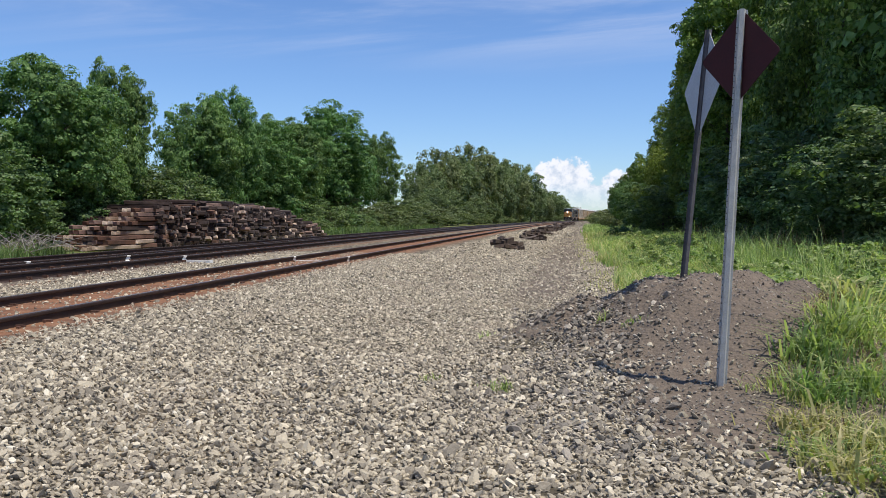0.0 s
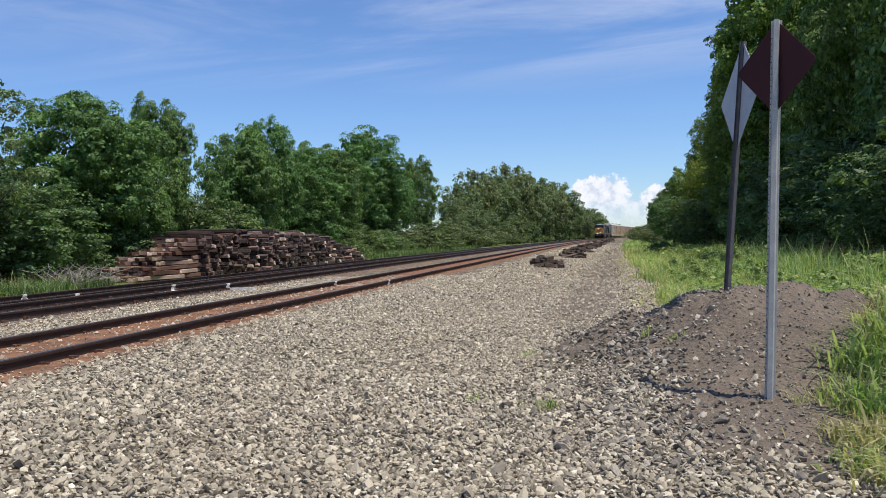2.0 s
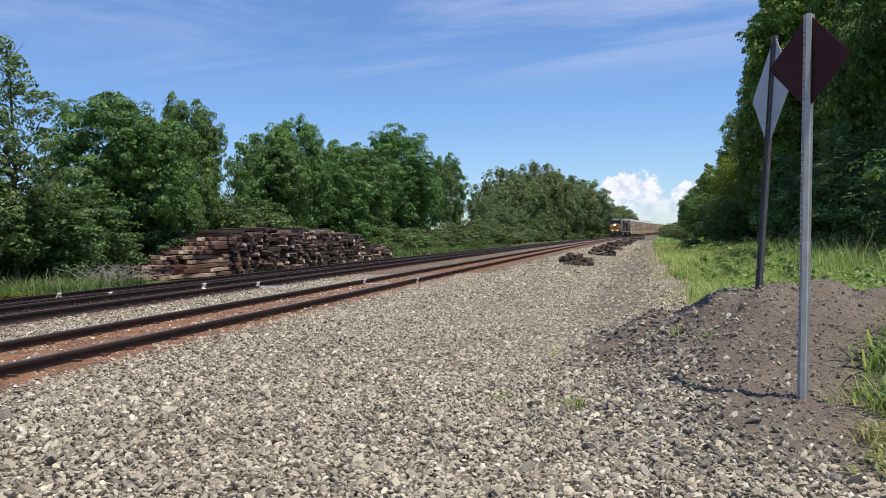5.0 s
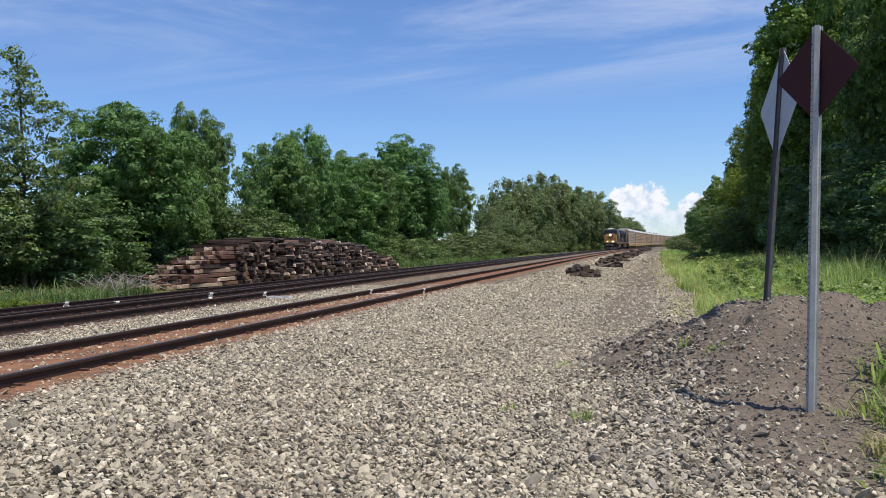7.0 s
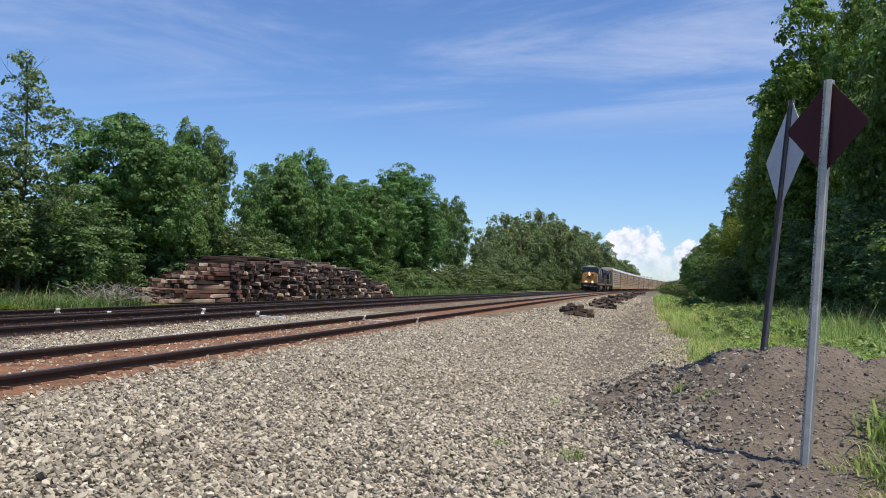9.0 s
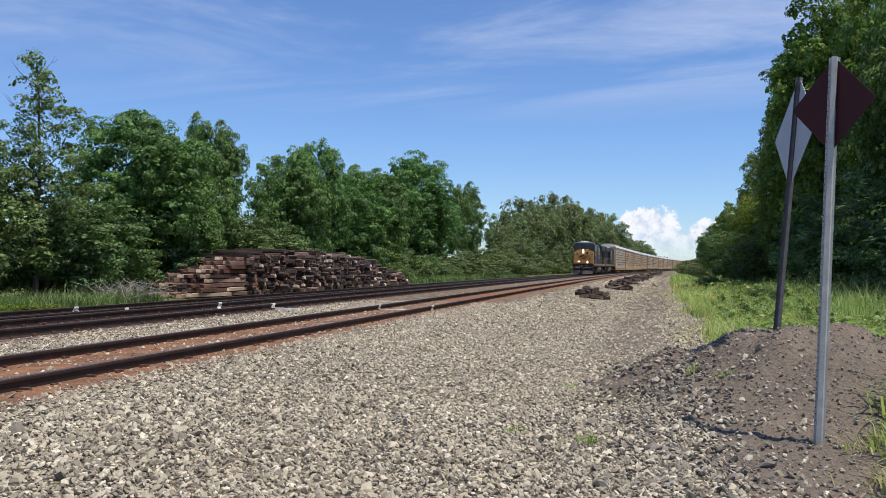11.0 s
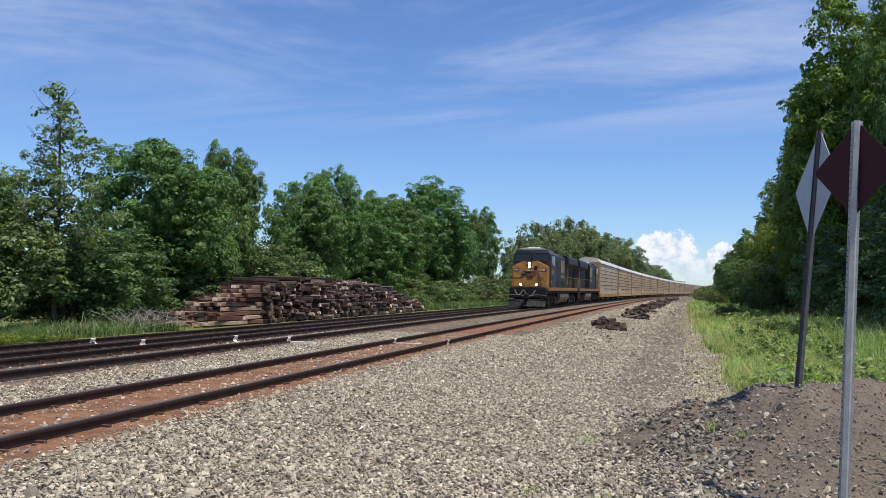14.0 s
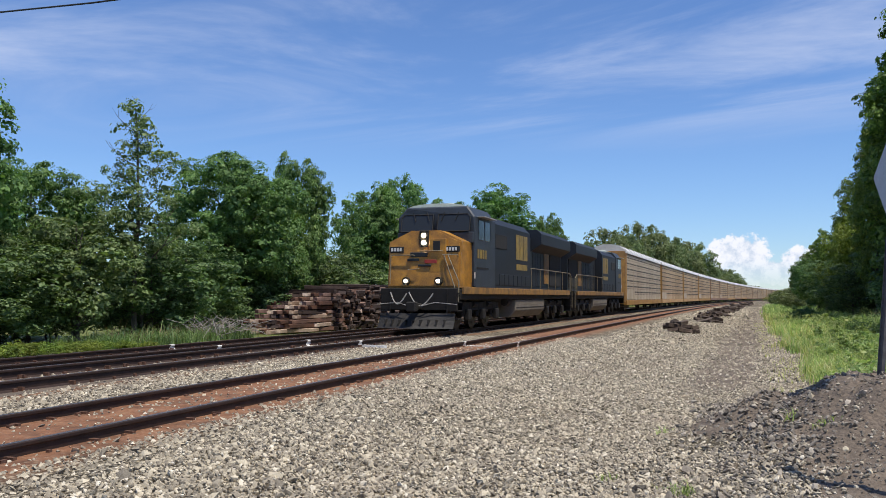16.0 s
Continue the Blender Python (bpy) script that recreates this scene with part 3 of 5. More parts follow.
def scatter(rng, pts, base, size, flat=0.68):
    """Angular stones: each a jittered solid, turned and squashed on its own."""
    bv, bf = base
    n, k = len(pts), len(bv)
    s = size * np.exp(rng.normal(0, 0.34, n))[:, None, None]
    v = bv[None] * (1 + rng.uniform(-0.26, 0.26, (n, k, 1))) + rng.uniform(-0.2, 0.2, (n, k, 3))
    v = v * np.stack([rng.uniform(0.75, 1.25, n), rng.uniform(0.55, 1.0, n), flat * rng.uniform(0.6, 1.3, n)], -1)[:, None]
    a, tx, ty = rng.uniform(0, 2 * pi, n), rng.normal(0, 0.38, n), rng.normal(0, 0.38, n)
    z = v[..., 2] + v[..., 0] * tx[:, None] + v[..., 1] * ty[:, None]
    x = v[..., 0] * np.cos(a)[:, None] - v[..., 1] * np.sin(a)[:, None]
    y = v[..., 0] * np.sin(a)[:, None] + v[..., 1] * np.cos(a)[:, None]
    V = np.stack([x, y, z], -1) * s + pts[:, None]
    F = bf[None] + (np.arange(n) * k)[:, None, None]
    return V.reshape(-1, 3), F.reshape(-1, 3)


def stone_points(rng, x0, x1, y0, y1, density, keep, sink=0.004):
    n = int((x1 - x0) * (y1 - y0) * density)
    xl, y = rng.uniform(x0, x1, n), rng.uniform(y0, y1, n)
    m = keep(xl, y, rng)
    xl, y = xl[m], y[m]
    return np.stack([xl + C * y * y, y, height(xl, y) + rng.uniform(-sink, sink * 2.2, len(y))], -1)


def build_stones():
    rng = np.random.default_rng(4)

    def open_ballast(xl, y, r):
        _, d, g = zones(xl, y)
        az = np.degrees(np.arctan2(-xl, y))
        return (r.random(len(xl)) > np.maximum(d * 0.93, g * 1.1)) & (az < 52) & (az > -24)

    def track_ballast(xl, y, r):
        keep = np.ones(len(xl), bool)
        for c in TRACKS:
            d = np.abs(xl - c)
            keep &= ~((np.abs(d - GAUGE / 2) < 0.10))
            keep &= (d > 1.15) | (r.random(len(xl)) < 0.13)
        return keep & (np.degrees(np.arctan2(-xl, y)) < 50)

    sets = [
        (M_STONE, icosa(), [(stone_points(rng, -4.9, 1.7, 3.9, 9.5, 1050, open_ballast, 0.008), 0.0190)]),
        (M_STONE, octa(), [(stone_points(rng, -4.9, 1.8, 9.5, 18, 680, open_ballast), 0.0205), (stone_points(rng, -4.9, 1.8, 18, 32, 320, open_ballast), 0.027),
                           (stone_points(rng, -4.9, 2.0, 32, 70, 85, open_ballast), 0.042), (stone_points(rng, -4.9, 2.0, 70, 150, 22, open_ballast), 0.075), (stone_points(rng, -17.2, -4.7, 4, 30, 430, track_ballast), 0.022)]),
    ]
    for mat, base, groups in sets:
        vs, fs, o = [], [], 0
        for pts, size in groups:
            v, f = scatter(rng, pts, base, size)
            vs.append(v)
            fs.append(f + o)
            o += len(v)
        tagged(new("ballast_stones", fast_mesh("ballast_stones", np.concatenate(vs), np.concatenate(fs), mat)), "loose angular grey and tan ballast stones", "gravel", kind="stuff")

    def on_dirt(xl, y, r):
        _, d, g = zones(xl, y)
        return (r.random(len(xl)) < d * 0.6) & (g < 0.5)

    def heap(xl, y, r):
        e = (xl - (0.2 - 0.05 * (y - 8))) / 0.5
        return r.random(len(xl)) < np.exp(-e * e)

    v1, f1 = scatter(rng, stone_points(rng, -0.2, 4.0, 5.0, 12.6, 620, on_dirt, 0.003), icosa(), 0.0105)
    v2, f2 = scatter(rng, stone_points(rng, -0.8, 1.6, 5.6, 14.5, 420, heap, 0.012), icosa(), 0.024, 0.55)
    tagged(new("dirt_stones", fast_mesh("dirt_stones", np.concatenate([v1, v2]), np.concatenate([f1, f2 + len(v1)]), M_STONE_DARK)), "dark crushed stones strewn over the dirt mound", "gravel", kind="stuff")


build_stones()


# ---------- trees and bushes ----------
def leaf_quads(rng, centres, outs, size, spread, per, droop=0.25):
    """Rounded tufts of pointed leaves, overlapping like shingles, with a few loose sprays at the rim."""
    n = len(centres)
    o = np.repeat(outs, per, 0)
    d = rng.normal(0, 1, (n * per, 3)) + o * 0.5 + np.array([0, 0, 0.5])
    d /= np.linalg.norm(d, axis=1, keepdims=True)
    loose = rng.random(n * per) < 0.07
    rad = np.repeat(spread * np.exp(rng.normal(0, 0.32, n)), per) * np.where(loose, rng.uniform(1.0, 1.3, n * per), rng.uniform(0.72, 1.04, n * per))
    c = np.repeat(centres, per, 0) + d * rad[:, None] * np.array([1, 1, 0.62])
    nrm = d * np.array([0.8, 0.8, 1.0]) + o * 0.2 + rng.normal(0, 0.30, c.shape) + np.array([0, 0, 0.22])
    nrm /= np.linalg.norm(nrm, axis=1, keepdims=True)
    a = d * np.array([1, 1, 0.2]) + rng.normal(0, 0.55, c.shape)
    a[:, 2] -= droop
    a -= nrm * (a * nrm).sum(1, keepdims=True)
    a /= np.linalg.norm(a, axis=1, keepdims=True) + 1e-9
    b = np.cross(nrm, a)
    s = size * np.exp(rng.normal(0, 0.28, (len(c), 1)))
    L, Wd = a * s, b * s * rng.uniform(0.34, 0.56, (len(c), 1))
    V = np.stack([c - L * 0.55, c + Wd - L * 0.05 + nrm * s * 0.08, c + L * 0.62, c - Wd - L * 0.05 + nrm * s * 0.08], 1).reshape(-1, 3)
    F = (np.arange(len(c)) * 4)[:, None] + np.arange(4)[None]
    return V, F


def crown_mesh(seed, lobes, clumps, per, size, spread, mat, droop=0.25, inner=0.12, fill=0):
    rng = np.random.default_rng(seed)
    lob = np.array(lobes, float)
    area = (lob[:, 3] * lob[:, 4] + lob[:, 4] * lob[:, 5] + lob[:, 3] * lob[:, 5])
    pick = rng.choice(len(lob), clumps, p=area / area.sum())
    d = rng.normal(0, 1, (clumps, 3))
    d[:, 2] += 0.15
    d /= np.linalg.norm(d, axis=1, keepdims=True)
    r = np.where(rng.random(clumps) < inner, rng.uniform(0.5, 0.85, clumps), rng.uniform(0.9, 1.06, clumps))
    L = lob[pick]
    cen = L[:, :3] + d * L[:, 3:] * r[:, None]
    V, F = leaf_quads(rng, cen, d, size, spread, per, droop)
    # large shaded leaves inside the masses, so that they close up
    k = int(clumps * 0.7)
    pick = rng.choice(len(lob), k, p=area / area.sum())
    d = rng.normal(0, 1, (k, 3))
    d /= np.linalg.norm(d, axis=1, keepdims=True)
    L = lob[pick]
    V2, F2 = leaf_quads(rng, L[:, :3] + d * L[:, 3:] * rng.uniform(0.25, 0.78, (k, 1)), d, size * 1.9, spread, fill or max(10, per // 4), droop)
    return fast_mesh("crown", np.concatenate([V, V2]), np.concatenate([F, F2 + len(V)]), mat)


def trunk_mesh(seed, h, r, limbs, reach, low=0.3, lean=0.0, stems=1):
    rnd = random.Random(seed)
    bm = bmesh.new()
    for s in range(stems):
        ox, oy = (rnd.uniform(-0.5, 0.5), rnd.uniform(-0.5, 0.5)) if stems > 1 else (0, 0)
        pts = [Vector((ox + lean * h * (k / 6) + rnd.uniform(-0.06, 0.06) * k * 0.4, oy + rnd.uniform(-0.06, 0.06) * k * 0.4, h * k / 6 - 0.15 * (k == 0))) for k in range(7)]
        tube(bm, pts, r, 8, r * 0.18)
        for i in range(limbs):
            f = low + (0.95 - low) * i / max(1, limbs - 1)
            k = min(5, int(f * 6))
            p = pts[k].lerp(pts[k + 1], f * 6 - k)
            a = i * 2.4 + rnd.uniform(-0.5, 0.5)
            ln = reach * (1.05 - 0.65 * f) * rnd.uniform(0.75, 1.15)
            rr = r * (1 - 0.8 * f) * 0.5
            d = Vector((cos(a), sin(a), 0))
            q = [p, p + d * ln * 0.4 + Vector((0, 0, ln * 0.22)), p + d * ln * 0.75 + Vector((0, 0, ln * 0.5)), p + d * ln + Vector((0, 0, ln * 0.85))]
            tube(bm, q, rr, 5, rr * 0.2)
            for w in (1, 2):
                b = q[w]
                e = Vector((cos(a + 1.2 * (-1) ** w), sin(a + 1.2 * (-1) ** w), 0.6))
                tube(bm, [b, b + e * ln * 0.25, b + e * ln * 0.42 + Vector((0, 0, 0.1))], rr * 0.5, 4, rr * 0.1)
    me = bpy.data.meshes.new("trunk")
    bm.to_mesh(me)
    bm.free()
    me.materials.append(M_BARK)
    return me


def random_lobes(seed, h, rx, n, base=0.06, top=1.0, fat=1.0):
    """Rounded masses set over a domed core make up a broad crown."""
    rnd = random.Random(seed)
    zc, hz = h * (base + top) / 2 + 0.03 * h, h * (top - base) / 2
    out = [(0, 0, zc - 0.1 * hz, rx * 0.66, rx * 0.66, hz * 0.72)]
    for i in range(n):
        f = (i + 0.5) / n
        cz = 1 - 1.82 * f
        rr = sqrt(max(0.0, 1 - cz * cz))
        a = i * 2.39996 + rnd.uniform(-0.35, 0.35)
        s = rx * rnd.uniform(0.24, 0.42) * fat * (0.75 if cz > 0.7 else 1.0)
        k = rnd.uniform(0.72, 0.98)
        out.append((cos(a) * rr * rx * k, sin(a) * rr * rx * k, zc + cz * (hz - s * 0.8) * rnd.uniform(0.9, 1.04), s, s, s * rnd.uniform(0.8, 1.1)))
    return out


PROTO = {}


def make_tree(kind, h, crown, trunk, label, category="tree"):
    t = tagged(new(category), label, category, "trees beside the line" if category == "tree" else "undergrowth beside the line")
    part("trunk", trunk, None, t)
    part("crown", crown, None, t)
    PROTO[kind] = [t, h, False]


def plant(kind, x, y, h, turn, widen=1.0, sink=0.05, label=None):
    """Stands a tree of height h on the ground; the first of a kind is the one that was built."""
    t, h0, used = PROTO[kind]
    s = h / h0
    m = Matrix.Translation((x, y, at_ground(x, y) - sink)) @ Matrix.Rotation(radians(turn), 4, "Z") @ Matrix.Diagonal((s * widen, s * widen, s, 1))
    if used:
        t = copy_thing(t, m)
    else:
        t.matrix_basis = m
        PROTO[kind][2] = True
    if label:
        tagged(t, label)
    return t


make_tree("maple", 9, crown_mesh(1, random_lobes(1, 9, 3.3, 24), 700, 100, 0.088, 0.36, M_LEAF, 0.3), trunk_mesh(1, 7.6, 0.17, 9, 2.6), "dense dark green broadleaf tree beside the track")
make_tree("ash", 9, crown_mesh(2, random_lobes(2, 9, 3.0, 20, 0.05, 1.0, 1.05), 600, 92, 0.088, 0.33, M_LEAF_BLUE, 0.4), trunk_mesh(2, 8, 0.16, 9, 2.4), "grey-green leafy ash tree with a ragged top")
make_tree("box_elder", 10, crown_mesh(3, random_lobes(3, 10, 3.9, 28, 0.04, 1.0, 1.0), 760, 84, 0.115, 0.44, M_LEAF, 0.4), trunk_mesh(3, 8.6, 0.2, 10, 3), "full bright green tree with billowing crown")
WISP = [(2.5 * (1 - (k / 23) ** 1.6) * cos(k * 2.4) * (0.6 + 0.4 * (k % 2)), 2.5 * (1 - (k / 23) ** 1.6) * sin(k * 2.4) * (0.6 + 0.4 * (k % 2)), 4.0 + k * 0.27 + 0.3 * (k % 3), 0.72 - k * 0.018, 0.72 - k * 0.018, 0.30) for k in range(21)] + [(0, 0, 9.5, 0.28, 0.28, 0.8), (0.1, 0, 8.3, 0.5, 0.5, 0.6), (-0.2, 0.1, 7.2, 0.9, 0.9, 0.7), (0.1, -0.2, 6.0, 1.3, 1.3, 0.8), (0, 0, 4.8, 1.7, 1.7, 0.9)]
make_tree("wisp", 10.3, crown_mesh(4, WISP, 280, 48, 0.08, 0.26, M_LEAF_BLUE, 0.6, 0.4, 5), trunk_mesh(4, 10, 0.13, 14, 2.2, 0.3), "tall thin open-crowned tree with feathery branches")
make_tree("cottonwood", 20, crown_mesh(5, random_lobes(5, 20, 5.4, 34, 0.0, 1.0, 1.0), 820, 74, 0.175, 0.70, M_LEAF_DARK, 0.2, 0.12, 8), trunk_mesh(5, 18, 0.34, 14, 5, 0.12), "tall dark green tree at the wood's edge")
make_tree("poplar", 20, crown_mesh(6, random_lobes(6, 20, 4.6, 34, 0.0, 1.0, 1.0), 820, 74, 0.165, 0.66, M_LEAF, 0.2, 0.12, 8), trunk_mesh(6, 18, 0.3, 14, 4.5, 0.1), "tall sunlit green tree at the wood's edge")
make_tree("far_tree", 12, crown_mesh(7, random_lobes(7, 12, 5.0, 24, 0.03, 1.0, 0.9), 460, 52, 0.19, 0.60, M_LEAF_FAR, 0.2, 0.12, 10), trunk_mesh(7, 10.5, 0.25, 8, 3.5), "distant rounded green tree along the line")
make_tree("bush", 2.4, crown_mesh(8, random_lobes(8, 2.4, 1.5, 12, 0.0, 1.0, 1.05), 130, 64, 0.062, 0.23, M_LEAF_BLUE, 0.2), trunk_mesh(8, 1.9, 0.04, 6, 0.9, 0.15, 0, 3), "leafy green bush at the foot of the trees", "bush")
make_tree("pale_bush", 2.4, crown_mesh(9, random_lobes(9, 2.4, 1.6, 12, 0.0, 1.0, 1.1), 120, 40, 0.085, 0.26, M_LEAF_SUN_PAINTED, 0.2), trunk_mesh(9, 1.8, 0.04, 6, 0.9, 0.15, 0, 3), "low bright yellow-green shrub in the sun", "bush")
make_tree("sapling", 5, crown_mesh(10, random_lobes(10, 5, 1.8, 16, 0.0, 1.0, 1.0), 190, 70, 0.075, 0.30, M_LEAF_BLUE, 0.3), trunk_mesh(10, 4.4, 0.07, 9, 1.4, 0.15, 0, 2), "young dark green tree in the undergrowth")
make_tree("scrub", 5, crown_mesh(11, random_lobes(11, 5, 2.2, 12, 0.0, 1.0, 1.0), 120, 46, 0.12, 0.36, M_LEAF_FAR, 0.3), trunk_mesh(11, 4.2, 0.07, 6, 1.4, 0.15, 0, 2), "scrubby young tree by the far track")
make_tree("slim", 20, crown_mesh(15, random_lobes(15, 20, 3.1, 40, 0.0, 1.0, 0.95), 760, 66, 0.15, 0.54, M_LEAF_BRIGHT, 0.1, 0.12, 8), trunk_mesh(15, 18, 0.26, 14, 2.6, 0.1), "tall slender green tree at the wood's edge")
make_tree("tall_weed", 0.9, crown_mesh(14, [(0.05 * cos(k * 2.4), 0.05 * sin(k * 2.4), 0.12 + 0.078 * k, 0.17 - 0.012 * k, 0.17 - 0.012 * k, 0.07) for k in range(10)], 60, 9, 0.036, 0.06, M_GRASS, 0.3), trunk_mesh(14, 0.85, 0.006, 5, 0.1, 0.2, 0, 1), "upright green weed with narrow leaves in the grass", "weed")
make_tree("forb", 0.6, crown_mesh(13, random_lobes(13, 0.6, 0.4, 8, 0.0, 1.0, 1.0), 40, 16, 0.03, 0.08, M_GRASS, 0.1), trunk_mesh(13, 0.5, 0.006, 4, 0.2, 0.2, 0, 1), "leafy green weed standing in the grass", "weed")
# looks sunlit through its brightened leaf colour
make_tree("sunlit", 12, crown_mesh(12, random_lobes(12, 12, 4.2, 34, 0.02, 1.0, 0.9), 560, 60, 0.15, 0.50, M_LEAF_SUN_PAINTED, 0.25, 0.15, 6), trunk_mesh(12, 10.5, 0.2, 10, 3), "yellow-green tree with sunlight painted into its leaves, before the dark wood")


def left_woods():
    rnd = random.Random(21)
    for kind, x, y, h, turn, w in (
        ("maple", -23.5, 17.5, 9.8, 20, 1.0), ("ash", -24.4, 21.0, 5.8, 100, 0.85), ("wisp", -21.3, 26.8, 8.9, 10, 1.0),
        ("sapling", -21.6, 24.2, 4.6, 0, 1.25), ("sapling", -21.8, 28.2, 4.4, 90, 1.3), ("maple", -25.0, 25.5, 6.2, 200, 0.9), ("sapling", -21.9, 20.4, 3.8, 130, 1.4),
        ("ash", -24.2, 32.6, 6.2, 60, 0.9), ("maple", -23.4, 36.4, 8.0, 150, 0.98), ("maple", -23.8, 43.6, 8.9, 230, 0.52), ("sapling", -22.4, 31.2, 4.6, 200, 1.2),
        ("maple", -23.6, 39.6, 6.6, 300, 0.85), ("ash", -24.0, 47.6, 6.9, 10, 0.6), ("sapling", -23.4, 45.4, 4.8, 80, 1.3), ("sapling", -23.0, 50.4, 4.4, 10, 1.3),
        ("box_elder", -24.3, 55.6, 9.3, 30, 0.72), ("box_elder", -24.0, 60.6, 11.4, 120, 0.72), ("maple", -23.2, 65.5, 8.2, 80, 0.9), ("maple", -24.0, 72.0, 9.3, 190, 0.85),
        ("box_elder", -24.6, 79.5, 10.4, 250, 0.62), ("maple", -24.2, 87.5, 12.1, 310, 0.86), ("maple", -23.8, 94.0, 9.6, 20, 0.72), ("maple", -24.0, 113.0, 11.6, 70, 0.52),
    ):
        plant(kind, x, y, h, turn, w)
    # shaded thicket that fills the foot of the wood
    for k in range(32):
        y = 15 + k * 2.6 + rnd.uniform(-0.6, 0.6)
        plant("bush", (-22.9 if y < 68 else -21.6) + rnd.uniform(-0.5, 0.3), y, rnd.uniform(1.5, 2.7), rnd.uniform(0, 360), 1.15)
        if k % 3 == 0:
            plant("sapling", -23.6 + rnd.uniform(-0.5, 0.5), y + 1, rnd.uniform(3.2, 4.6), rnd.uniform(0, 360), 1.25)
    for y, h in ((12.6, 0.8), (13.4, 0.9), (14.2, 0.85), (15.0, 0.8), (15.8, 0.95), (16.6, 0.9), (17.4, 0.85), (18.2, 0.9), (19.0, 0.8), (19.8, 0.75), (20.6, 0.75), (21.4, 0.65), (22.3, 0.6), (23.0, 0.5)):
        plant("pale_bush", -18.0 + rnd.uniform(-0.25, 0.25), y, h * 1.25, rnd.uniform(0, 360), 1.25)
    for y in (88, 93, 98, 103, 108, 114, 119, 124):
        plant("scrub", -22.6 + rnd.uniform(-0.5, 0.5), y, rnd.uniform(2.8, 4.2), rnd.uniform(0, 360), 1.4)
        plant("bush", -20.6 + rnd.uniform(-0.4, 0.6), y + 2, rnd.uniform(0.9, 1.8), rnd.uniform(0, 360), 1.3)
    # low scrub between the near trees and the far group
    for k in range(58):
        y = 96 + k * 3.4 + 0.045 * k * k
        plant("scrub", bend(y, -21.0 + rnd.uniform(-2.5, 1.3)), y, rnd.uniform(2.6, 5.2) if k % 3 else 2.4, rnd.uniform(0, 360), 1.5)
    # far group
    for y, az, top in ((170, 9.3, 3.7), (176, 8.3, 4.45), (186, 7.1, 4.1), (196, 6.1, 4.75), (210, 5.1, 4.1), (226, 4.2, 3.85), (244, 3.4, 3.55), (262, 2.7, 3.35), (285, 2.1, 2.3), (150, 9.0, 2.6), (330, 1.3, 1.4), (390, 0.85, 1.75), (410, 0.45, 1.5), (520, -0.1, 0.9), (600, -0.5, 0.75), (700, -0.9, 0.7)):
        x = -y * tan(radians(az))
        plant("far_tree", x, y, 1.55 + y * tan(radians(top)) - at_ground(x, y), rnd.uniform(0, 360), rnd.uniform(0.8, 1.0) * (1 if y < 300 else 1.4), label="distant rounded trees where the line bends away")
    for k in range(16):
        y = 120 + k * 16
        x = bend(y, -19.5 - 5 * rnd.random())
        plant("far_tree", x, y, rnd.uniform(4.5, 6.5), rnd.uniform(0, 360), 1.1, label="low scrubby tree by the far track")


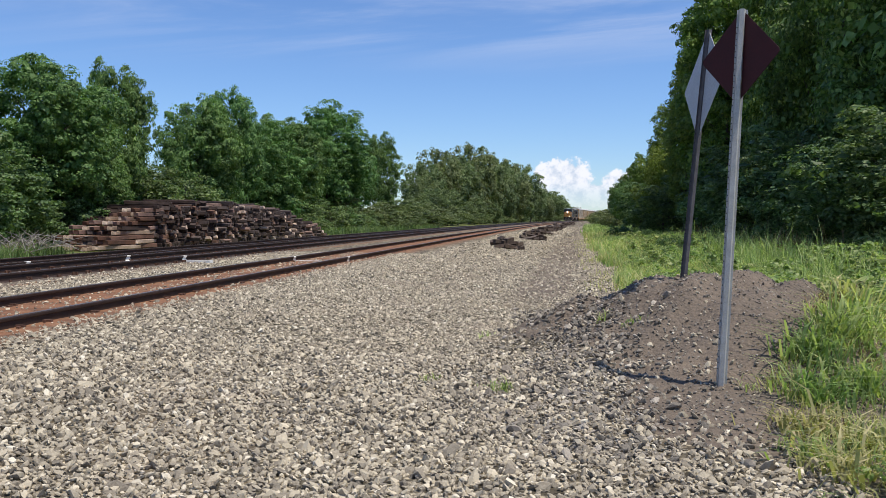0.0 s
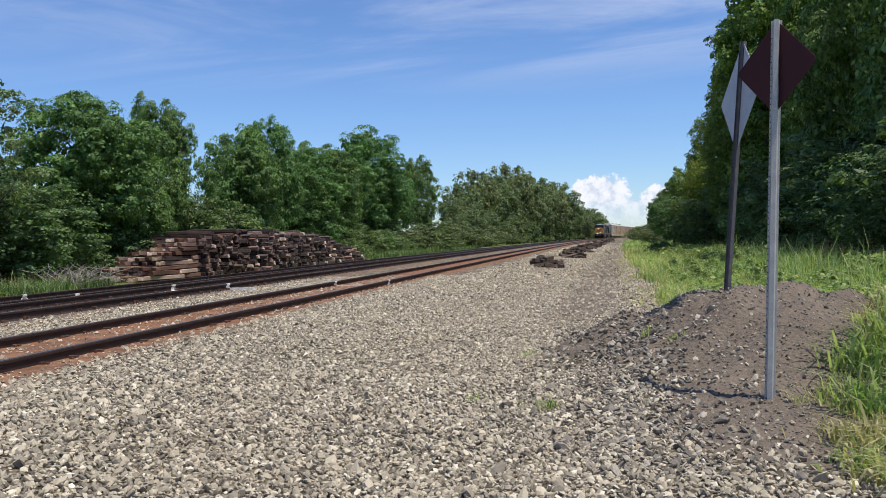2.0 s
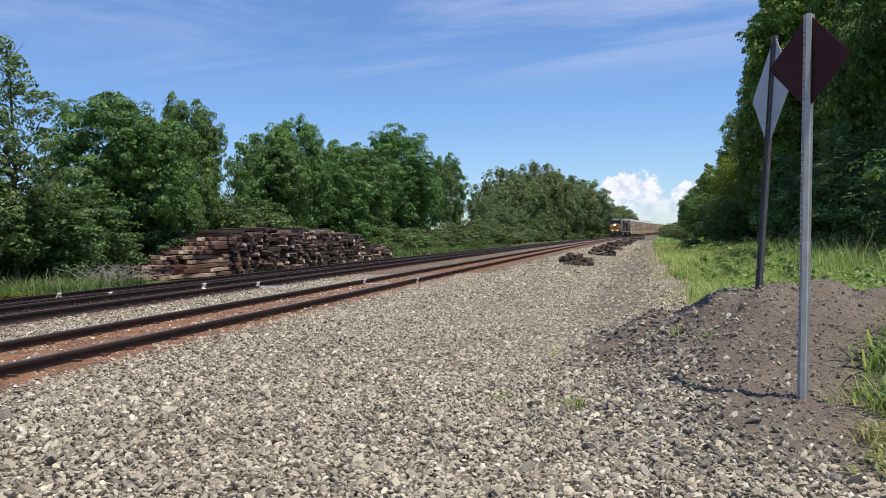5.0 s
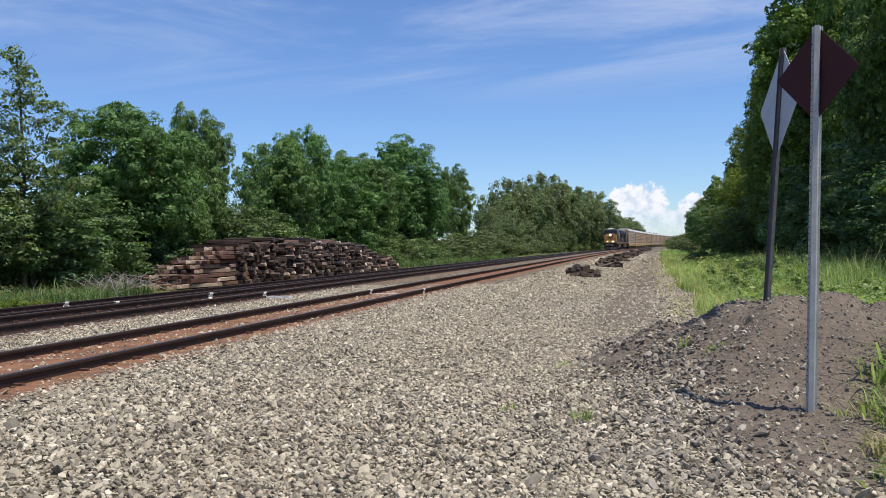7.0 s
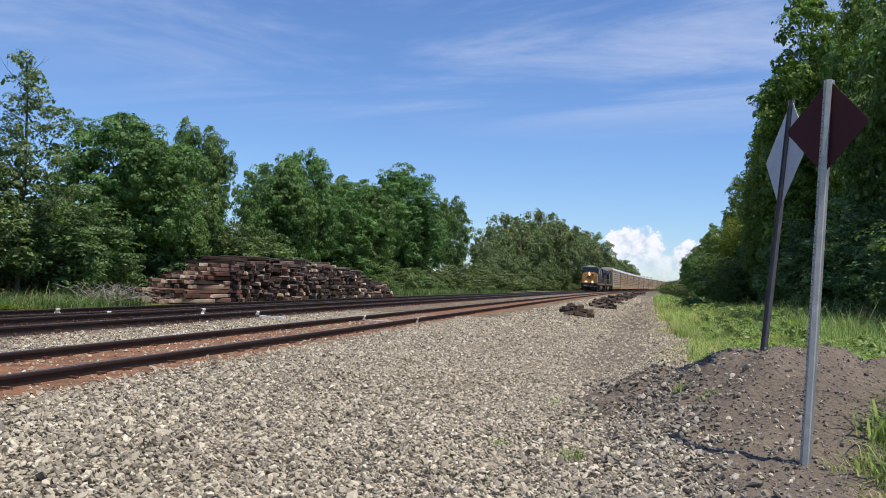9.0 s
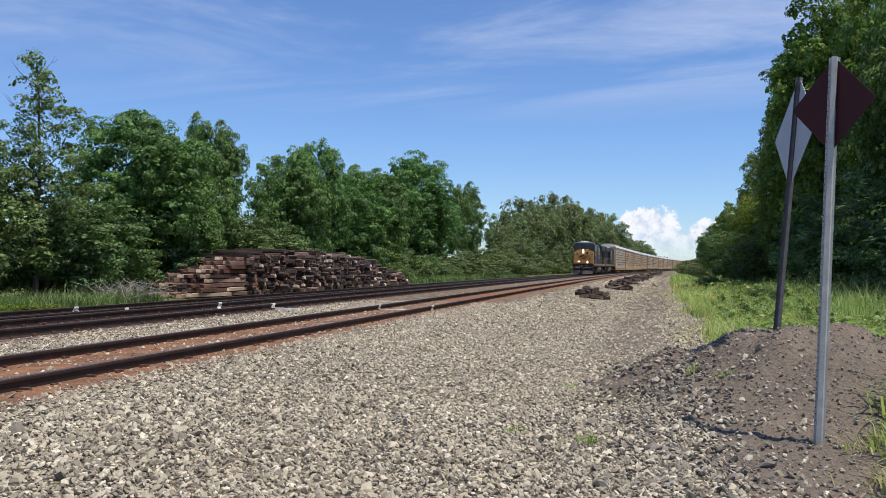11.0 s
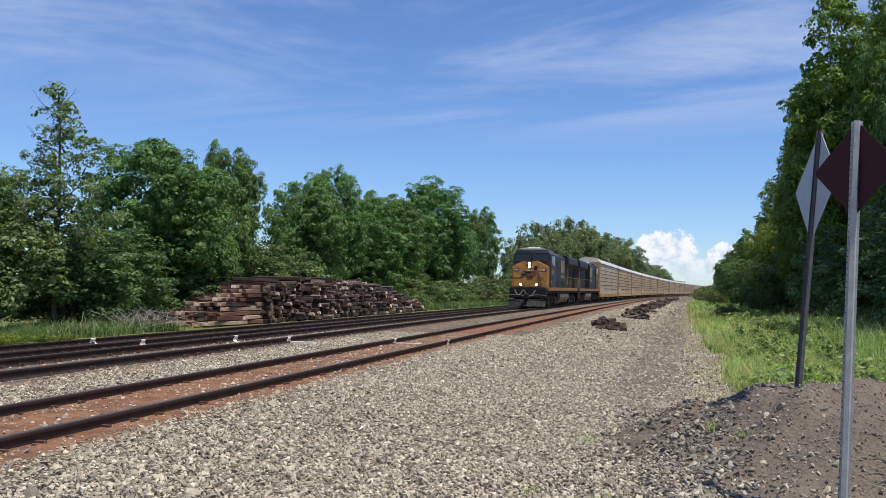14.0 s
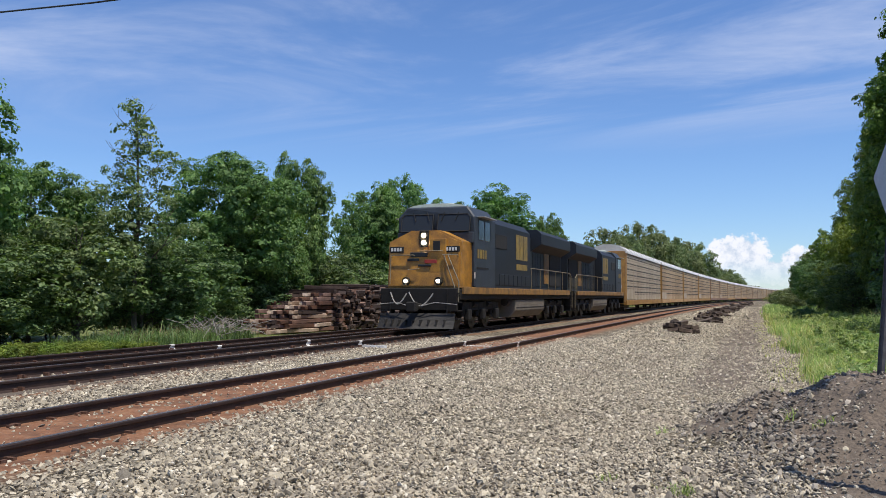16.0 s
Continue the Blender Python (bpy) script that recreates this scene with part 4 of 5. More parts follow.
def right_woods():
    rnd = random.Random(5)
    for kind, x, y, h, turn, w in (
        ("cottonwood", 13.5, 33, 19, 0, 0.8), ("poplar", 15.8, 37.0, 18, 60, 0.85), ("cottonwood", 13.2, 44, 20, 130, 0.78), ("poplar", 17, 47, 21, 220, 0.8),
        ("cottonwood", 13.6, 53, 20.5, 260, 0.74), ("poplar", 16.5, 57, 22, 20, 0.8), ("cottonwood", 14.0, 63, 21, 310, 0.72), ("poplar", 13.0, 71, 20.5, 90, 0.62),
        ("cottonwood", 15.5, 77, 22, 170, 0.7), ("cottonwood", 23.0, 34, 19, 200, 0.9),
        ("slim", 10.3, 57.5, 20.5, 15, 0.85), ("slim", 10.0, 66.0, 17.4, 200, 0.8), ("slim", 8.3, 61.5, 11.8, 70, 0.75), ("slim", 10.0, 74.0, 14.5, 250, 0.8), ("slim", 11.6, 50.0, 17.0, 90, 0.8),
        ("sunlit", 7.9, 70.5, 7.3, 40, 0.75), ("slim", 9.2, 85.0, 11.8, 330, 0.8), ("slim", 8.0, 93.0, 8.0, 30, 1.0), ("slim", 8.2, 104.0, 7.6, 170, 1.1),
        ("maple", 7.7, 97.0, 5.4, 70, 0.75), ("maple", 8.0, 113.0, 6.0, 10, 0.8), ("sapling", 7.6, 80.0, 5.4, 10, 1.2), ("sapling", 7.4, 64.0, 4.4, 10, 1.2),
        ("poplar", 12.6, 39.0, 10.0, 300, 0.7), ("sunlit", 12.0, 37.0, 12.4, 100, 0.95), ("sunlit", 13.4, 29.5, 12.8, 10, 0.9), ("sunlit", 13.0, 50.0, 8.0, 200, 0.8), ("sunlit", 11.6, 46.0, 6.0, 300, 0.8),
    ):
        plant(kind, x, y, h, turn, w)
    for k in range(26):
        y = 26 + k * 3.1
        plant("sapling", 9.9 + rnd.uniform(-0.5, 0.9) + 0.02 * k, y, rnd.uniform(3.4, 6.2), rnd.uniform(0, 360), 1.2)
        plant("bush", 9.2 + rnd.uniform(-0.6, 0.6) + 0.02 * k, y + 1.2, rnd.uniform(1.2, 2.2), rnd.uniform(0, 360), 1.0)
    for k in range(22):
        y = 116 + k * 11
        off = 8.0 + rnd.uniform(-1.0, 1.4)
        h = 6.8 + rnd.uniform(-1.2, 1.4)
        plant("far_tree", bend(y, off), y, h, rnd.uniform(0, 360), rnd.uniform(0.6, 0.75), label="green tree in the wood beyond the grass")
        plant("scrub", bend(y, off - 2.8), y + 4, rnd.uniform(3, 5), rnd.uniform(0, 360), 1.3)
    for k in range(75):
        y = 13 + 46 * rnd.random() ** 1.5
        x = 1.9 + 6.0 * rnd.random()
        plant("forb", x, y, rnd.uniform(0.3, 0.62) + 0.05 * (x - 1.9), rnd.uniform(0, 360), rnd.uniform(0.8, 1.3), 0.02)
    for k in range(150):
        y = 12.6 + 36 * rnd.random() ** 1.6
        x = 2.0 + 0.02 * y + 5.6 * rnd.random()
        plant("tall_weed", x, y, rnd.uniform(0.4, 0.8) + 0.06 * (x - 2.0), rnd.uniform(0, 360), rnd.uniform(0.8, 1.5), 0.02)
    for x, y in ((2.9, 7.0), (3.3, 6.4), (2.6, 5.6), (1.9, 5.15), (3.4, 7.6), (3.6, 9.4), (3.9, 10.8), (2.2, 5.0), (3.0, 5.2), (2.6, 12.6), (3.4, 12.0)):
        plant("forb", x, y, rnd.uniform(0.22, 0.4), rnd.uniform(0, 360), rnd.uniform(0.7, 1.1), 0.02)
    # brush that closes the view where the line bends away
    for k in range(26):
        y = 165 + k * 11
        plant("scrub", bend(y, 3.6 + rnd.uniform(-0.8, 1.2)), y, rnd.uniform(2.8, 4.4) + 0.006 * (y - 165), rnd.uniform(0, 360), 1.05)
    # single bushes in the grass
    for x, y, h, kind in ((3.9, 61, 1.25, "bush"), (4.6, 38.5, 0.85, "bush"), (3.4, 30.0, 0.55, "pale_bush"), (5.6, 27, 0.6, "pale_bush"), (6.4, 33, 0.9, "pale_bush"), (5.2, 45, 0.8, "bush"), (5.4, 52, 0.9, "pale_bush"), (3.2, 47, 0.6, "pale_bush"), (7.2, 22, 0.8, "bush"), (4.0, 24, 0.5, "pale_bush"), (6.0, 19, 0.6, "pale_bush")):
        plant(kind, x, y, h, rnd.uniform(0, 360), 1.0, label="small leafy bush standing in tall grass")


left_woods()
right_woods()


# ---------- grass ----------
def blades(rng, pts, h, w, lean=0.5):
    """Bent blades, two joints each."""
    n = len(pts)
    a = rng.uniform(0, 2 * pi, n)
    hh = h * np.exp(rng.normal(0, 0.3, n))
    d = np.stack([np.cos(a), np.sin(a), np.zeros(n)], -1)
    s = np.stack([-np.sin(a), np.cos(a), np.zeros(n)], -1) * (w * np.exp(rng.normal(0, 0.25, n)))[:, None]
    ln = (lean * rng.uniform(0.2, 1.3, n) * hh)[:, None]
    up = np.array([0, 0, 1.0])
    p1 = pts + up * (hh * 0.55)[:, None] + d * ln * 0.3
    p2 = pts + up * (hh * (1 - 0.25 * lean))[:, None] + d * ln
    V = np.stack([pts - s, pts + s, p1 - s * 0.8, p1 + s * 0.8, p2], 1).reshape(-1, 3)
    i = (np.arange(n) * 5)[:, None]
    F = np.concatenate([i + np.array([0, 1, 3]), i + np.array([0, 3, 2]), i + np.array([2, 3, 4])], 0)
    return V, F


def grass_points(rng, x0, x1, y0, y1, n, keep=None, clump=0.0):
    if clump:
        m = max(1, n // 26)
        cx, cy = rng.uniform(x0, x1, m), rng.uniform(y0, y1, m)
        xl, y = np.repeat(cx, 26) + rng.normal(0, clump, m * 26), np.repeat(cy, 26) + rng.normal(0, clump, m * 26)
    else:
        xl, y = rng.uniform(x0, x1, n), rng.uniform(y0, y1, n)
    if keep is not None:
        k = keep(xl, y)
        xl, y = xl[k], y[k]
    return np.stack([xl + C * y * y, y, height(xl, y) - 0.01], -1)


def build_grass():
    rng = np.random.default_rng(9)

    def verge(xl, y):
        _, d, g = zones(xl, y)
        return rng.random(len(xl)) < g * 1.1 - 0.05

    def near(xl, y):
        e = 1.5 + 0.30 * (y - 6.0) + 0.16 * np.sin(y * 3.1) + 0.12 * np.sin(y * 1.3 + 1)
        return (xl > e) & (rng.random(len(xl)) < 0.45 + 0.55 * np.sin(xl * 2.3 + y * 1.7) ** 2)

    def make(name, groups, mat, label):
        vs, fs, o = [], [], 0
        for pts, h, w, lean in groups:
            v, f = blades(rng, pts, h, w, lean)
            vs.append(v)
            fs.append(f + o)
            o += len(v)
        tagged(new(name, fast_mesh(name, np.concatenate(vs), np.concatenate(fs), mat)), label, "grass", kind="stuff")

    make("tall_grass", [(grass_points(rng, 1.2, 9.5, 11.8, 26, 44000, verge, 0.16), 0.26, 0.0065, 0.8), (grass_points(rng, 1.2, 10, 26, 60, 32000, verge, 0.3), 0.36, 0.012, 0.7), (grass_points(rng, 4.6, 11, 16, 44, 17000, None, 0.22), 0.72, 0.009, 0.5),
                        (grass_points(rng, 1.0, 10, 60, 170, 14000, verge, 0.5), 0.45, 0.035, 0.5), (grass_points(rng, 1.6, 5.5, 4.6, 12.5, 5500, near, 0.14), 0.13, 0.0045, 1.2)], M_GRASS, "tall green grass over the bank beside the ballast")
    make("pale_grass", [(grass_points(rng, 1.0, 7, 12, 30, 11000, verge, 0.12), 0.34, 0.006, 0.7), (grass_points(rng, 0.9, 4, 30, 80, 7000, verge, 0.2), 0.36, 0.014, 0.6), (grass_points(rng, 1.6, 5.0, 4.6, 12.5, 15000, near, 0.13), 0.13, 0.0045, 1.1),
                        (grass_points(rng, 0.5, 2.2, 13, 60, 5200, lambda a, b: rng.random(len(a)) < 0.25 + 0.6 * (a - 0.5) / 1.7, 0.16), 0.14, 0.006, 0.9)], M_GRASS_PALE, "pale yellowing grass at the edge of the ballast")
    make("rough_grass", [(grass_points(rng, -20.5, -18.2, 22, 30, 5000, None, 0.2), 0.42, 0.009, 0.9), (grass_points(rng, -21.5, -18.4, 66, 120, 5000, None, 0.3), 0.5, 0.02, 0.6)], M_LEAF_BLUE, "rough dark grass below the trees")
    make("dry_stalks", [(grass_points(rng, 6.8, 9.4, 18, 60, 1700, None, 0.3), 0.95, 0.010, 0.25), (grass_points(rng, 1.7, 4.5, 5, 14, 700, near, 0.1), 0.22, 0.005, 1.1), (grass_points(rng, -20.6, -18.6, 23.5, 29, 500, None, 0.2), 0.5, 0.007, 0.7)], M_STRAW, "dry brown grass stalks at the edge of the wood")
    # bold clumps close to the post
    rnd = random.Random(3)
    for x, y, n, h in ((2.25, 8.1, 190, 0.30), (2.6, 8.6, 170, 0.33), (2.05, 7.3, 150, 0.26), (2.5, 7.6, 150, 0.30), (1.75, 6.5, 120, 0.2), (2.1, 6.2, 100, 0.2), (1.75, 5.5, 110, 0.2), (3.0, 9.3, 150, 0.34), (3.2, 8.2, 140, 0.34), (3.25, 10.2, 120, 0.33), (1.62, 5.9, 70, 0.16)):
        p = np.stack([rng.normal(x, 0.14, n), rng.normal(y, 0.14, n), np.zeros(n)], -1)
        p[:, 2] = height(p[:, 0] - C * p[:, 1] ** 2, p[:, 1]) - 0.01
        v, f = blades(rng, p, h, 0.0105, 1.35)
        tagged(new("grass_clump", fast_mesh("grass_clump", v, f, M_GRASS_PALE if n in (120, 100, 110) else M_GRASS)), "thick clump of arching green grass by the mound", "grass clump", "grass clumps by the mound")
    for x, y, n, h in ((-0.48, 7.68, 46, 0.11), (-1.23, 8.1, 26, 0.08), (-0.62, 7.9, 20, 0.07), (0.45, 9.7, 34, 0.10), (0.75, 9.3, 26, 0.09), (-0.9, 10.6, 16, 0.08), (1.55, 7.5, 22, 0.09)):
        p = np.stack([rng.normal(x, 0.06, n), rng.normal(y, 0.06, n), np.zeros(n)], -1)
        p[:, 2] = height(p[:, 0] - C * p[:, 1] ** 2, p[:, 1]) - 0.005
        v, f = blades(rng, p, h, 0.005, 1.1)
        tagged(new("weed", fast_mesh("weed", v, f, M_GRASS)), "small green weed growing through the ballast", "weed", "weeds in the ballast")


build_grass()


def brush_heap():
    rnd = random.Random(8)
    t = tagged(new("brush_heap"), "heap of bare grey branches beside the tie stack", "brush pile")
    for k in range(46):
        x, y = -18.9 + rnd.uniform(-0.6, 0.5), 28.7 + rnd.uniform(-1.1, 1.1)
        a, ln = rnd.uniform(0, 2 * pi), rnd.uniform(0.7, 1.7)
        z = at_ground(x, y) + rnd.uniform(0.0, 0.35)
        p = [Vector((x, y, z)), Vector((x + cos(a) * ln * 0.5, y + sin(a) * ln * 0.5, z + rnd.uniform(0.15, 0.5))), Vector((x + cos(a + 0.3) * ln, y + sin(a + 0.3) * ln, z + rnd.uniform(0.0, 0.7)))]
        bm = tube(bmesh.new(), p, 0.022, 5, 0.008)
        tube(bm, [p[1], p[1] + Vector((cos(a - 0.8), sin(a - 0.8), 0.5)) * 0.4], 0.012, 4, 0.005)
        part("branch", bm, M_DEADWOOD, t)


brush_heap()


# ---------- timber ----------
def tie_mesh(mat, seed, l=2.55, w=0.225, h=0.175):
    rnd = random.Random(seed)
    bm = bx(-l / 2, l / 2, -w / 2, w / 2, 0, h, bevel=0.014)
    for v in bm.verts:
        v.co.x += rnd.uniform(-0.03, 0.03)
        v.co.y += rnd.uniform(-0.012, 0.012)
        v.co.z += rnd.uniform(-0.01, 0.01)
    me = bpy.data.meshes.new("tie")
    bm.to_mesh(me)
    bm.free()
    me.materials.append(mat)
    return me


TIE_MESHES = [tie_mesh(m, 30 + k) for k, m in enumerate((M_TIE, M_TIE, M_TIE, M_TIE_PALE, M_TIE, M_TIE_PALE, M_TIE_BLEACH))]


def tie_stack():
    """A long stack: lengthwise ties stepped up at the near end, then ranks with their ends to the track."""
    rnd = random.Random(12)
    t = tagged(new("tie_stack"), "long stack of old brown and bleached railway ties", "timber stack")
    spots = []
    for row in range(9):
        z = 0.05 + row * 0.196
        y0 = 32.6 + 0.50 * row + rnd.uniform(-0.4, 0.4)
        for col in range(6):
            if row > 6 and col > 3:
                continue
            spots.append((0, -18.35 - col * 0.42 + rnd.uniform(-0.04, 0.04), y0 + 1.3 + rnd.uniform(-0.3, 0.3), z, 90 + rnd.uniform(-3, 3)))
            if row < 6:
                spots.append((0, -18.35 - col * 0.42, y0 + 3.6, z, 90 + rnd.uniform(-3, 3)))

    def top(y):
        pts = ((33.0, 1.7), (36, 1.82), (40, 1.9), (45, 2.05), (50, 1.95), (53, 1.85), (57, 1.4), (60, 1.0), (64.5, 0.35))
        for (a, b), (c, d) in zip(pts, pts[1:]):
            if a <= y <= c:
                return b + (d - b) * (y - a) / (c - a)
        return 0.3

    y = 37.2
    while y < 64.5:
        z, hmax = 0.03, top(y) + rnd.uniform(-0.22, 0.2) + 0.12
        while z + 0.15 < hmax:
            spots.append((1, -19.4 + rnd.gauss(0, 0.2), y + rnd.uniform(-0.06, 0.06), z, rnd.gauss(0, 6.0), rnd.gauss(0, 15)))
            z += 0.185 + rnd.uniform(0, 0.07)
        y += 0.25 + rnd.uniform(0, 0.06)
    verts, faces, idx, o = [], [], [], 0
    for k, s in enumerate(spots):
        kind = rnd.choice((3, 5, 6, 3, 6, 5, 0)) if s[0] == 0 else rnd.choice((0, 1, 2, 4, 0, 3, 1, 5, 2, 0, 4, 6))
        m = pose(s[1], s[2], s[3] + at_ground(s[1], s[2]), s[5] if s[0] else 0, rnd.gauss(0, 0.6), s[4])
        if s[0] == 0:
            m = m @ Matrix.Diagonal((1.3, 1, 0.95, 1))
        me = TIE_MESHES[kind]
        if k < 300:
            part("tie", me, None, t, at=m)
            continue
        verts += [m @ v.co for v in me.vertices]
        faces += [[v + o for v in p.vertices] for p in me.polygons]
        idx += [(0, 0, 0, 1, 0, 1, 2)[kind]] * len(me.polygons)
        o += len(me.vertices)
    rest = new("tie_pile_rest", mesh_of("tie_pile_rest", verts, faces, [M_TIE, M_TIE_PALE, M_TIE_BLEACH], idx))
    rest.parent = t
    tagged(rest, kind="stuff")


tie_stack()


STUB_MESHES = [tie_mesh(M_TIE_BLACK, 60 + k) for k in range(4)]


def tie_heaps():
    rnd = random.Random(77)
    heaps = [(-2.65, 41.5, 16, 0.75)] + [(-2.55 + rnd.uniform(-0.3, 0.3) + 0.004 * k * k, 60 + k * 7.0 + rnd.uniform(-1, 1), 13, 1.5) for k in range(8)] + [(-2.5 + rnd.uniform(-0.5, 0.5), 112 + k * 14, 12, 2.4) for k in range(8)]
    for n, (xl, y, count, spread) in enumerate(heaps):
        t = tagged(new("tie_heap"), "small tumbled heap of dark old ties on the ballast", "timber heap", "tie heaps along the track")
        for k in range(count):
            layer = 0 if k < count * 0.5 else 1 if k < count * 0.82 else 2
            px, py = bend(y, xl) + rnd.uniform(-0.6, 0.6), y + (k / count - 0.5) * 2 * spread * (1 if layer == 0 else 0.6)
            m = pose(px, py, at_ground(px, py) + layer * 0.16 - 0.01, rnd.uniform(-30, 30), rnd.uniform(-14, 14), rnd.uniform(-80, 80))
            part("tie", STUB_MESHES[rnd.randrange(4)], None, t, at=m @ Matrix.Diagonal((rnd.uniform(0.2, 0.42) if n else rnd.uniform(0.14, 0.32), 1, 1.05, 1)))


tie_heaps()


# ---------- posts and signs ----------
def diamond(side, thick=0.004):
    """A square plate on its corner, with rounded corners; lies in the xz plane."""
    bm = bmesh.new()
    r, pts = 0.035, []
    for k in range(4):
        a = k * pi / 2
        cx, cz = cos(a) * (side / 2 - r) * sqrt(2), sin(a) * (side / 2 - r) * sqrt(2)
        for j in range(-2, 3):
            b = a + j * pi / 8
            pts.append((cx + r * cos(b), cz + r * sin(b)))
    return prism(pts, -thick / 2, thick / 2, bm=bm)


def channel(length, w=0.078, d=0.042, t=0.006):
    """A flanged steel channel, punched down its middle."""
    prof = [(-w / 2, 0), (-w / 2 + 0.016, 0), (-w * 0.22, d), (w * 0.22, d), (w / 2 - 0.016, 0), (w / 2, 0), (w / 2, -t), (w / 2 - 0.02, -t), (w * 0.19, d - t), (-w * 0.19, d - t), (-w / 2 + 0.02, -t), (-w / 2, -t)]
    bm = bmesh.new()
    v0, v1 = [bm.verts.new((a, -b, 0)) for a, b in prof], [bm.verts.new((a, -b, length)) for a, b in prof]
    n = len(prof)
    for i in range(n):
        bm.faces.new((v0[i], v0[(i + 1) % n], v1[(i + 1) % n], v1[i]))
    bm.faces.new(v0)
    bm.faces.new(v1[::-1])
    bmesh.ops.recalc_face_normals(bm, faces=bm.faces)
    return bm


def sign_post(base, tip, spin, side, plate_mat, post_mat, drop, plate_turn, label, plate_label, width=0.078):
    base, tip = Vector(base), Vector(tip)
    d = tip - base
    L = d.length + 0.12
    q = Vector((0, 0, 1)).rotation_difference(d.normalized()).to_matrix().to_4x4()
    t = tagged(new("sign_post"), label, "sign post", "posts on the mound")
    t.matrix_basis = Matrix.Translation(base - d.normalized() * 0.12)
    part("post", channel(L, width), post_mat, t, at=q @ pose(0, 0, 0, 0, 0, spin))
    hb = cyl(bmesh.new(), (0, 0.001, 0), (0, -0.001, 0), 0.005, 6)
    hm = bpy.data.meshes.new("punched_hole")
    hb.to_mesh(hm)
    hb.free()
    hm.materials.append(M_BLACK)
    for k in range(int(L / 0.05) - 6):
        part("punched_hole", hm, None, t, at=q @ pose(0, 0, 0, 0, 0, spin) @ pose(-width * 0.42, -0.001, 0.25 + k * 0.05))
    plate = part("sign_plate", diamond(side), plate_mat, t, plate_label, at=q @ pose(0, 0.012, L - drop, 0, 0, plate_turn))
    for z in (-0.3, 0.3):
        b = bmesh.new()
        cyl(b, (0, -0.012, z * side), (0, 0.012, z * side), 0.011, 6)
        part("bolt", b, M_GALV, plate)


G1, G2 = at_ground(1.33, 7.5), at_ground(1.39, 10.3)
sign_post((1.335, 7.5, G1), (1.465, 7.62, 3.29), -14, 0.555, M_SIGN_RED, M_GALV, 0.385, -48, "galvanised steel channel post with a dark red diamond", "faded dark red diamond plate", 0.085)
sign_post((1.39, 10.3, G2), (1.64, 10.45, 3.72), 20, 0.90, M_SIGN_ALU, M_POST_DARK, 0.62, -79, "dull steel post with a bare aluminium diamond sign", "bare grey diamond plate seen from behind", 0.085)


def overhead_wire():
    """A slack line that crosses high over the tracks."""
    t = tagged(new("overhead_wire"), "thin dark overhead wire crossing above the tracks", "wire")
    pts = [Vector((-60 + 5 * k, 17.0, 8.85 + 0.0024 * (-60 + 5 * k + 12.6) ** 2)) for k in range(22)]
    part("cable", tube(bmesh.new(), pts, 0.022, 6), M_WIRE, t)
    t2 = tagged(new("overhead_wire"), "faint wire sagging behind the trees", "wire")
    pts = [Vector((-38 + 0.5 * k, 34.0, 9.2 - 0.165 * k)) for k in range(27)]
    part("cable", tube(bmesh.new(), pts, 0.02, 5), M_WIRE, t2)


overhead_wire()


# ---------- the train ----------
LOCO_LEN, RACK_LEN = 21.8, 27.7
HALF = LOCO_LEN / 2


def wheelset(parent, y, r=0.53, name="wheelset"):
    """Two flanged wheels on an axle, turning about its own middle."""
    w = part(name, cyl(bmesh.new(), (-1.0, 0, 0), (1.0, 0, 0), 0.09, 10), M_UNDER, parent, at=pose(0, y, r))
    for s in (-1, 1):
        bm = cyl(bmesh.new(), (s * 0.70, 0, 0), (s * 0.82, 0, 0), r, 28)
        cyl(bm, (s * 0.67, 0, 0), (s * 0.70, 0, 0), r + 0.03, 28)
        cyl(bm, (s * 0.82, 0, 0), (s * 0.86, 0, 0), 0.16, 12)
        for k in range(5):
            a = k * 2 * pi / 5
            cyl(bm, (s * 0.818, 0.3 * cos(a), 0.3 * sin(a)), (s * 0.828, 0.3 * cos(a), 0.3 * sin(a)), 0.05, 8)
        part("wheel", bm, M_WHEEL, w)
    return w


def loco_truck(parent, y, wheels):
    bm = bmesh.new()
    for s in (-1, 1):
        prism([(y - 2.45, 0.72), (y - 2.3, 1.02), (y + 2.3, 1.02), (y + 2.45, 0.72), (y + 2.1, 0.55), (y + 1.5, 0.72), (y + 0.5, 0.72), (y, 0.5), (y - 0.5, 0.72), (y - 1.5, 0.72), (y - 2.1, 0.55)], s * 1.05, s * 1.22, "x", bm)
        for k in (-1.85, 0.0, 1.85):
            box(bm, min(s * 1.2, s * 1.36), max(s * 1.2, s * 1.36), y + k - 0.21, y + k + 0.21, 0.36, 0.76, 0.03)
            for q in (-0.34, 0.34):
                cyl(bm, (s * 1.14, y + k + q, 0.5), (s * 1.14, y + k + q, 1.02), 0.09, 8)
        for k in (-0.95, 0.95):
            cyl(bm, (s * 1.22, y + k - 0.25, 0.95), (s * 1.22, y + k + 0.25, 0.95), 0.1, 8)
    box(bm, -1.05, 1.05, y - 0.5, y + 0.5, 0.55, 1.0)
    part("bogie_frame", bm, M_UNDER, parent)
    for k in (-1.85, 0.0, 1.85):
        wheels.append((wheelset(parent, y + k), y + k, 0.53))


def mitred(front, back, z0, z1, hw, chamfer, bm=None):
    """A hood section with chamfered upper edges."""
    return prism([(-hw, z0), (-hw, z1 - chamfer), (-hw + chamfer, z1), (hw - chamfer, z1), (hw, z1 - chamfer), (hw, z0)], front, back, bm=bm)


